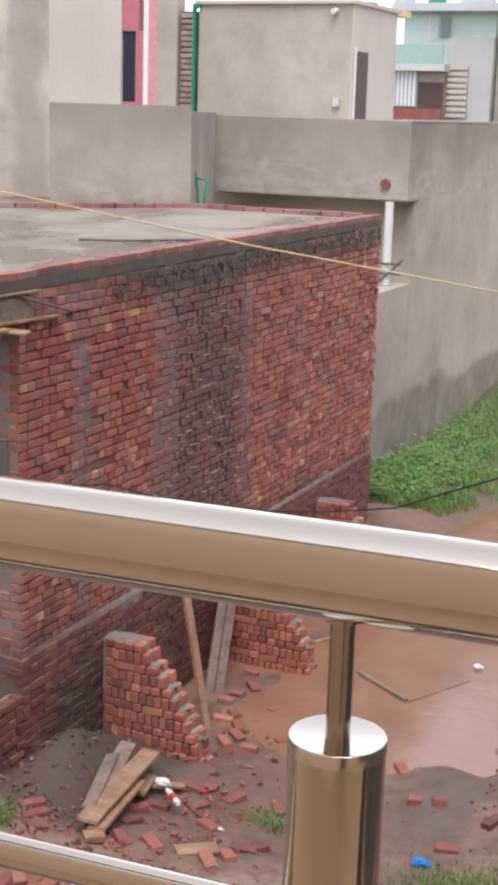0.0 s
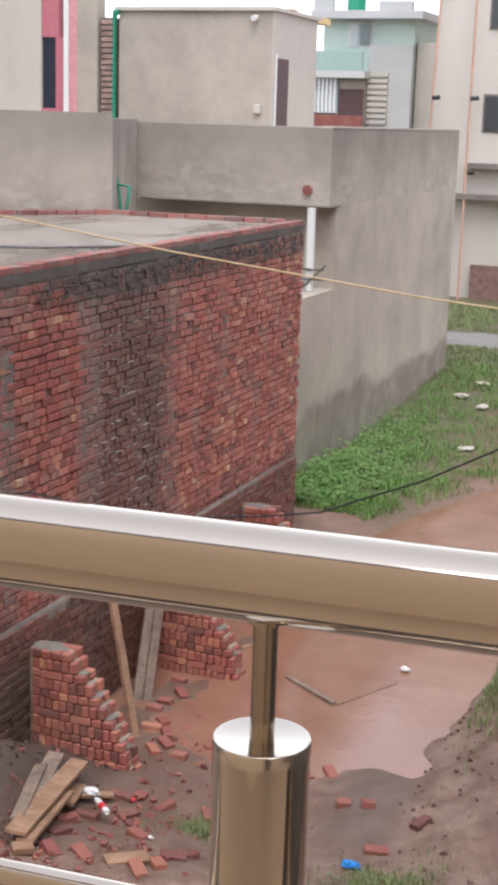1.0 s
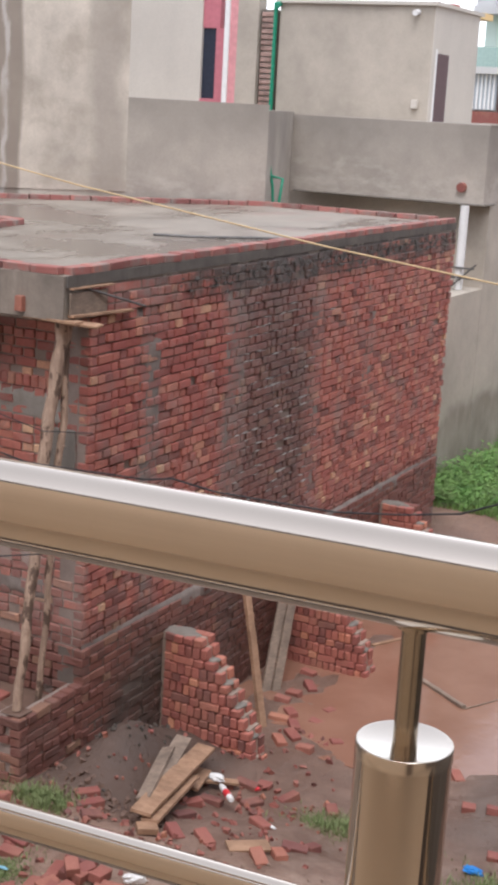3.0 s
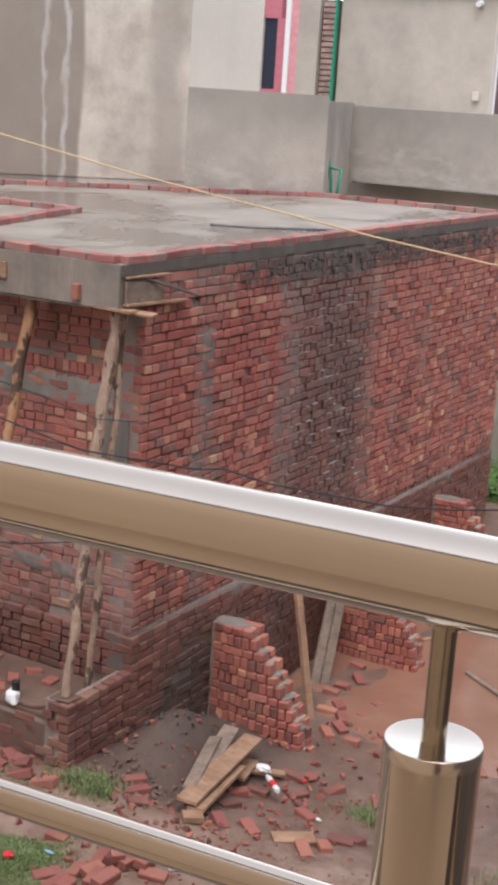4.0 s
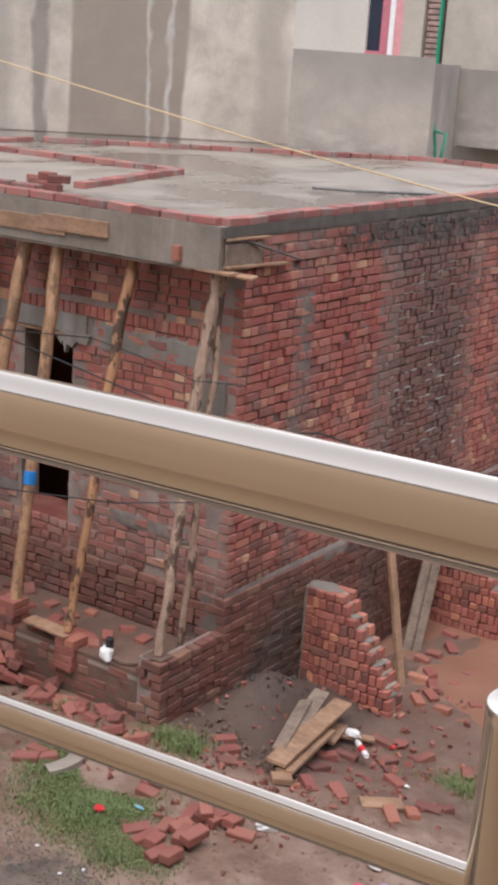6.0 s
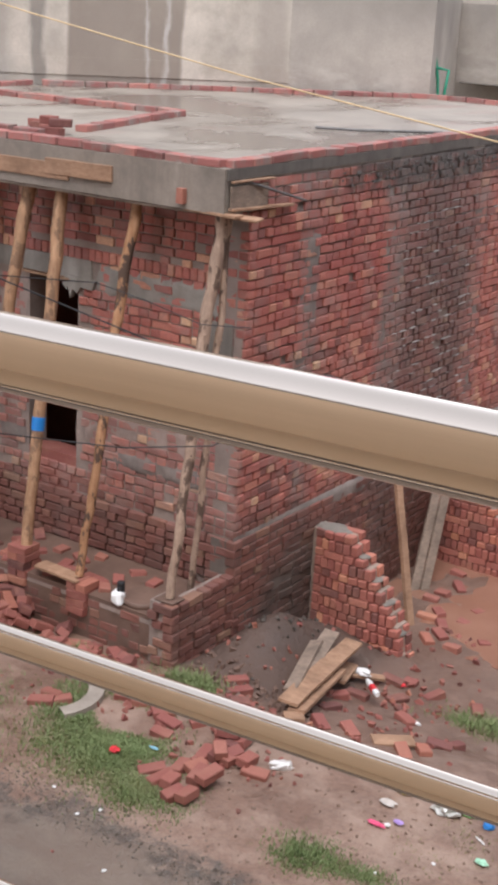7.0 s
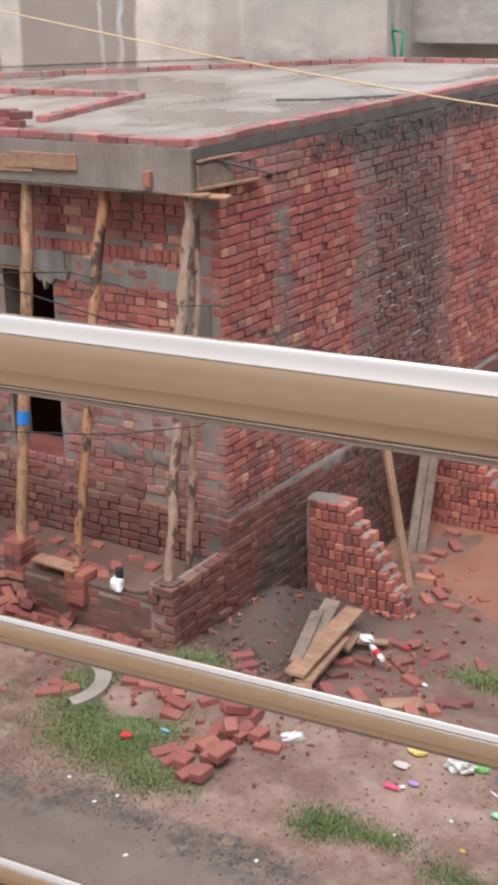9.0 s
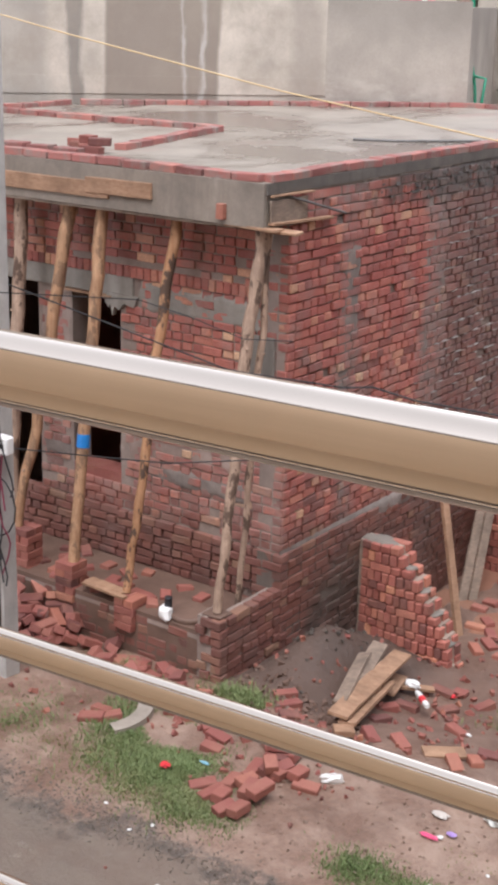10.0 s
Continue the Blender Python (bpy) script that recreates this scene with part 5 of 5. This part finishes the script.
litter("blue_wrapper", "bright blue plastic wrapper in the mud", "litter", crumpled(0.07, 0.035, 0.025, 7), BLUE, pose(*W_(2.99, 0.47, 0.03)))
litter("red_wrapper", "small red wrapper in the grass", "litter", crumpled(0.035, 0.03, 0.015, 8), RED, pose(*W_(0.47, -1.97, 0.05)))
litter("red_wrapper", "small red wrapper in the mud", "litter", crumpled(0.05, 0.02, 0.015, 9), RED, pose(*W_(1.12, 0.75)))
litter("white_scrap", "white scrap of plastic in the mud", "litter", crumpled(0.045, 0.012, 0.01, 10), WHITE, pose(*W_(1.62, 0.02)))
litter("white_scrap", "white scrap of plastic near the water", "litter", crumpled(0.05, 0.03, 0.02, 11), WHITE, pose(2.35, 4.3, -0.22))
litter("mint_wrapper", "pale green wrapper on the ground", "litter", crumpled(0.04, 0.025, 0.012, 12), plain("mint_foil", (0.4, 0.7, 0.5), 0.4), pose(*W_(2.85, -1.55)))
litter("blue_wrapper", "small blue and white wrapper on the ground", "litter", crumpled(0.04, 0.03, 0.02, 41), BLUE, pose(*W_(2.73, -1.18)))
litter("purple_wrapper", "small pale purple wrapper on the earth", "litter", crumpled(0.03, 0.02, 0.008, 42), plain("purple_foil", (0.42, 0.28, 0.62), 0.4), pose(*W_(2.28, -1.50)))
litter("white_scrap", "white scrap of plastic on the earth", "litter", crumpled(0.05, 0.03, 0.012, 43), plain("dirty_film", (0.55, 0.50, 0.45), 0.4), pose(*W_(2.13, -1.35)))
litter("white_scrap", "thin white strip on the earth", "litter", crumpled(0.045, 0.006, 0.004, 44), WHITE, pose(*W_(2.75, -1.35, 0.012), 0, 0, -30))
litter("white_scrap", "thin white strip on the road edge", "litter", crumpled(0.045, 0.006, 0.004, 45), WHITE, pose(*W_(2.76, -2.46, 0.012), 0, 0, -10))
litter("white_scrap", "small white end of a torn wrapper", "litter", crumpled(0.018, 0.014, 0.008, 46), WHITE, pose(*W_(2.245, -1.57)))
litter("yellow_wrapper", "tiny yellow wrapper on the earth", "litter", crumpled(0.02, 0.01, 0.006, 47), plain("amber_foil", (0.7, 0.45, 0.08), 0.4), pose(*W_(2.81, -1.96, 0.01)))
litter("blue_wrapper", "pale blue scrap in the grass", "litter", crumpled(0.035, 0.012, 0.006, 48), plain("pale_blue", (0.25, 0.5, 0.6), 0.5), pose(*W_(0.62, -1.75, 0.03)))
for k, (x, y) in enumerate(((0.42, -2.49), (0.72, -2.62), (0.80, -2.50), (2.63, -1.72), (2.42, -2.02), (1.20, -2.95), (1.86, -2.62))):
    litter("white_scrap", "tiny white fleck trodden into the earth", "litter", crumpled(0.014, 0.010, 0.006, 50 + k), WHITE, pose(*W_(x, y, 0.008), 0, 0, 50 * k))
for i, (x, y) in enumerate(((0.2, 17.6), (0.9, 13.1), (0.6, 15.8), (1.6, 14.6), (0.1, 16.4), (2.4, 10.9))):
    litter("stone", "pale broken stone slab in the grass", "stone", crumpled(0.15, 0.09, 0.03, 20 + i), PALE, pose(*W_(x, y, 0.04), 0, 0, 40 * i))
ring = thing("well_ring", "half buried concrete ring edge in the earth", "concrete ring", at=(-0.42, -1.64, 0.225))
bm = bmesh.new()
va = []
for i in range(33):
    a = radians(-30 + i * 4)
    va.append([bm.verts.new((r * math.cos(a), r * math.sin(a), z)) for r, z in ((0.30, -0.1), (0.30, 0.025), (0.41, 0.025), (0.41, -0.1))])
for p, q in zip(va, va[1:]):
    for k in range(4):
        bm.faces.new((p[k], p[(k + 1) % 4], q[(k + 1) % 4], q[k]))
bmesh.ops.recalc_face_normals(bm, faces=bm.faces)
part("ring", bm, concrete("ring_concrete", (0.34, 0.29, 0.24), 0.1, 0.8, 4).m, ring)

# ---- grass and weeds ----
def grass_material(name, a, b):
    m = Mat(name, 0.6)
    g = m.n.new("ShaderNodeNewGeometry")
    m.color(m.mix(m.ramp(m.noise(2.5, 3), [(0.40, 0.0), (0.75, 0.5)]), m.ramp(g.outputs["Random Per Island"], [(0.0, a), (1.0, b)]), (0.27, 0.26, 0.12)))
    m.b.inputs["Subsurface Weight"].default_value = 0.0
    return m.m


GRASS = grass_material("grass_blade", (0.115, 0.165, 0.055), (0.22, 0.285, 0.11))
LUSH = grass_material("lush_grass_blade", (0.085, 0.20, 0.035), (0.20, 0.40, 0.085))
DRY = grass_material("dry_grass_blade", (0.17, 0.17, 0.06), (0.30, 0.27, 0.12))
WEED = grass_material("weed_leaf", (0.06, 0.17, 0.035), (0.20, 0.39, 0.09))


def grass(n, region, hgt, wid, seed, label, mat=GRASS, leafy=False):
    rnd = random.Random(seed)
    vs, fs = [], []
    for _ in range(n):
        x, y = region(rnd)
        dens = noise.noise(Vector((x * 2.3, y * 2.3, seed)))
        if dens < -0.30 + rnd.uniform(-0.15, 0.15):
            continue
        z = G(x, y) - 0.01
        h, w, a, lean = rnd.uniform(*hgt) * (1 + 0.7 * dens), rnd.uniform(*wid), rnd.uniform(0, math.tau), rnd.uniform(0.1, 0.7)
        d, s = Vector((math.cos(a), math.sin(a), 0)), Vector((-math.sin(a), math.cos(a), 0))
        p, k = Vector((x, y, z)), len(vs)
        if leafy:
            c = p + Vector((0, 0, h * rnd.uniform(0.3, 1))) + d * rnd.uniform(0, 0.05)
            up = Vector((0, 0, rnd.uniform(-0.4, 0.6)))
            vs += [c, c + (d + up) * w + s * w * 0.45, c + (d + up * 0.6) * w * 2, c + (d + up) * w - s * w * 0.45]
            fs.append((k, k + 1, k + 2, k + 3))
        else:
            m = p + d * h * lean * 0.4 + Vector((0, 0, h * 0.6))
            t = p + d * h * lean + Vector((0, 0, h * (1 - 0.3 * lean)))
            vs += [p - s * w / 2, p + s * w / 2, m + s * w * 0.4, m - s * w * 0.4, t]
            fs += [(k, k + 1, k + 2, k + 3), (k + 3, k + 2, k + 4)]
    me = bpy.data.meshes.new("grass")
    me.from_pydata([tuple(v) for v in vs], [], fs)
    me.materials.append(mat)
    tagged(new("grass", me), label, "grass", kind="stuff")


def bank(r):
    y = 8.7 + 11 * r.random() ** 1.3
    return r.uniform(-0.72, min(2.4, 0.55 + 0.36 * (y - 8.6))), y


grass(20000, bank, (0.05, 0.16), (0.006, 0.012), 1, "rank green grass on the bank along the grey wall", LUSH)
grass(9000, lambda r: (-0.78 + abs(r.gauss(0, 0.55)), 8.8 + abs(r.gauss(0, 2.6))), (0.06, 0.30), (0.02, 0.045), 2, "leafy green weeds on the bank", WEED, True)
grass(16000, lambda r: (r.uniform(-4, 4), r.uniform(17, 22.0)), (0.06, 0.15), (0.01, 0.02), 3, "green verge before the far road")
grass(14000, lambda r: (r.uniform(-6, 4), r.uniform(24.3, 29.5)), (0.06, 0.15), (0.012, 0.024), 4, "green verge beyond the far road")


def patch(r):
    u = 0.42 + 0.85 * (r.random() + r.random() - 1.0)
    return u, -1.72 - 0.40 * u + r.gauss(0, max(0.09, 0.25 - 0.11 * u)) + 0.10 * noise.noise(Vector((u * 3, 0, 2)))


grass(36000, patch, (0.020, 0.050), (0.004, 0.009), 5, "short green grass beside the brick pile")
grass(2600, lambda r: (r.gauss(0.15, 0.3), r.gauss(-2.2, 0.14)), (0.018, 0.035), (0.004, 0.008), 15, "thin yellowed grass by the road", DRY)
grass(2600, lambda r: (r.gauss(2.03, 0.12), r.gauss(-2.12, 0.09)), (0.02, 0.045), (0.004, 0.008), 6, "small tuft of grass by the road")
grass(1500, lambda r: (r.gauss(2.36, 0.10), r.gauss(-2.10, 0.06)), (0.02, 0.04), (0.004, 0.008), 16, "small tuft of grass by the road")
grass(1700, lambda r: (r.gauss(2.88, 0.12), r.gauss(-2.22, 0.08)), (0.02, 0.045), (0.004, 0.008), 7, "small tuft of grass by the road")
grass(500, lambda r: (r.gauss(2.62, 0.12), r.gauss(-1.5, 0.14)), (0.018, 0.035), (0.004, 0.008), 17, "thin yellowed grass by the road", DRY)
grass(2000, lambda r: (r.gauss(0.33, 0.13), r.gauss(-0.92, 0.07)), (0.03, 0.10), (0.004, 0.008), 8, "tuft of grass at the platform corner")
grass(500, lambda r: (r.gauss(-0.72, 0.16), r.gauss(-1.02, 0.05)), (0.02, 0.07), (0.004, 0.008), 9, "tuft of grass by the platform")
grass(2000, lambda r: (r.gauss(1.95, 0.2), r.gauss(0.55, 0.13)), (0.02, 0.07), (0.004, 0.008), 10, "thin tuft of grass in the mud")
grass(1100, lambda r: (r.gauss(-0.75, 0.2), r.gauss(-2.0, 0.2)), (0.02, 0.05), (0.004, 0.008), 11, "thin yellowed grass by the road")
grass(2600, lambda r: (3.2 + abs(r.gauss(0, 0.4)), r.gauss(4.6, 0.8)), (0.05, 0.15), (0.006, 0.012), 12, "green weeds on the mud bank")
grass(1600, lambda r: (3.35 + r.gauss(0, 0.2), r.gauss(0.2, 0.3)), (0.03, 0.1), (0.005, 0.01), 13, "green weeds on the mud bank")
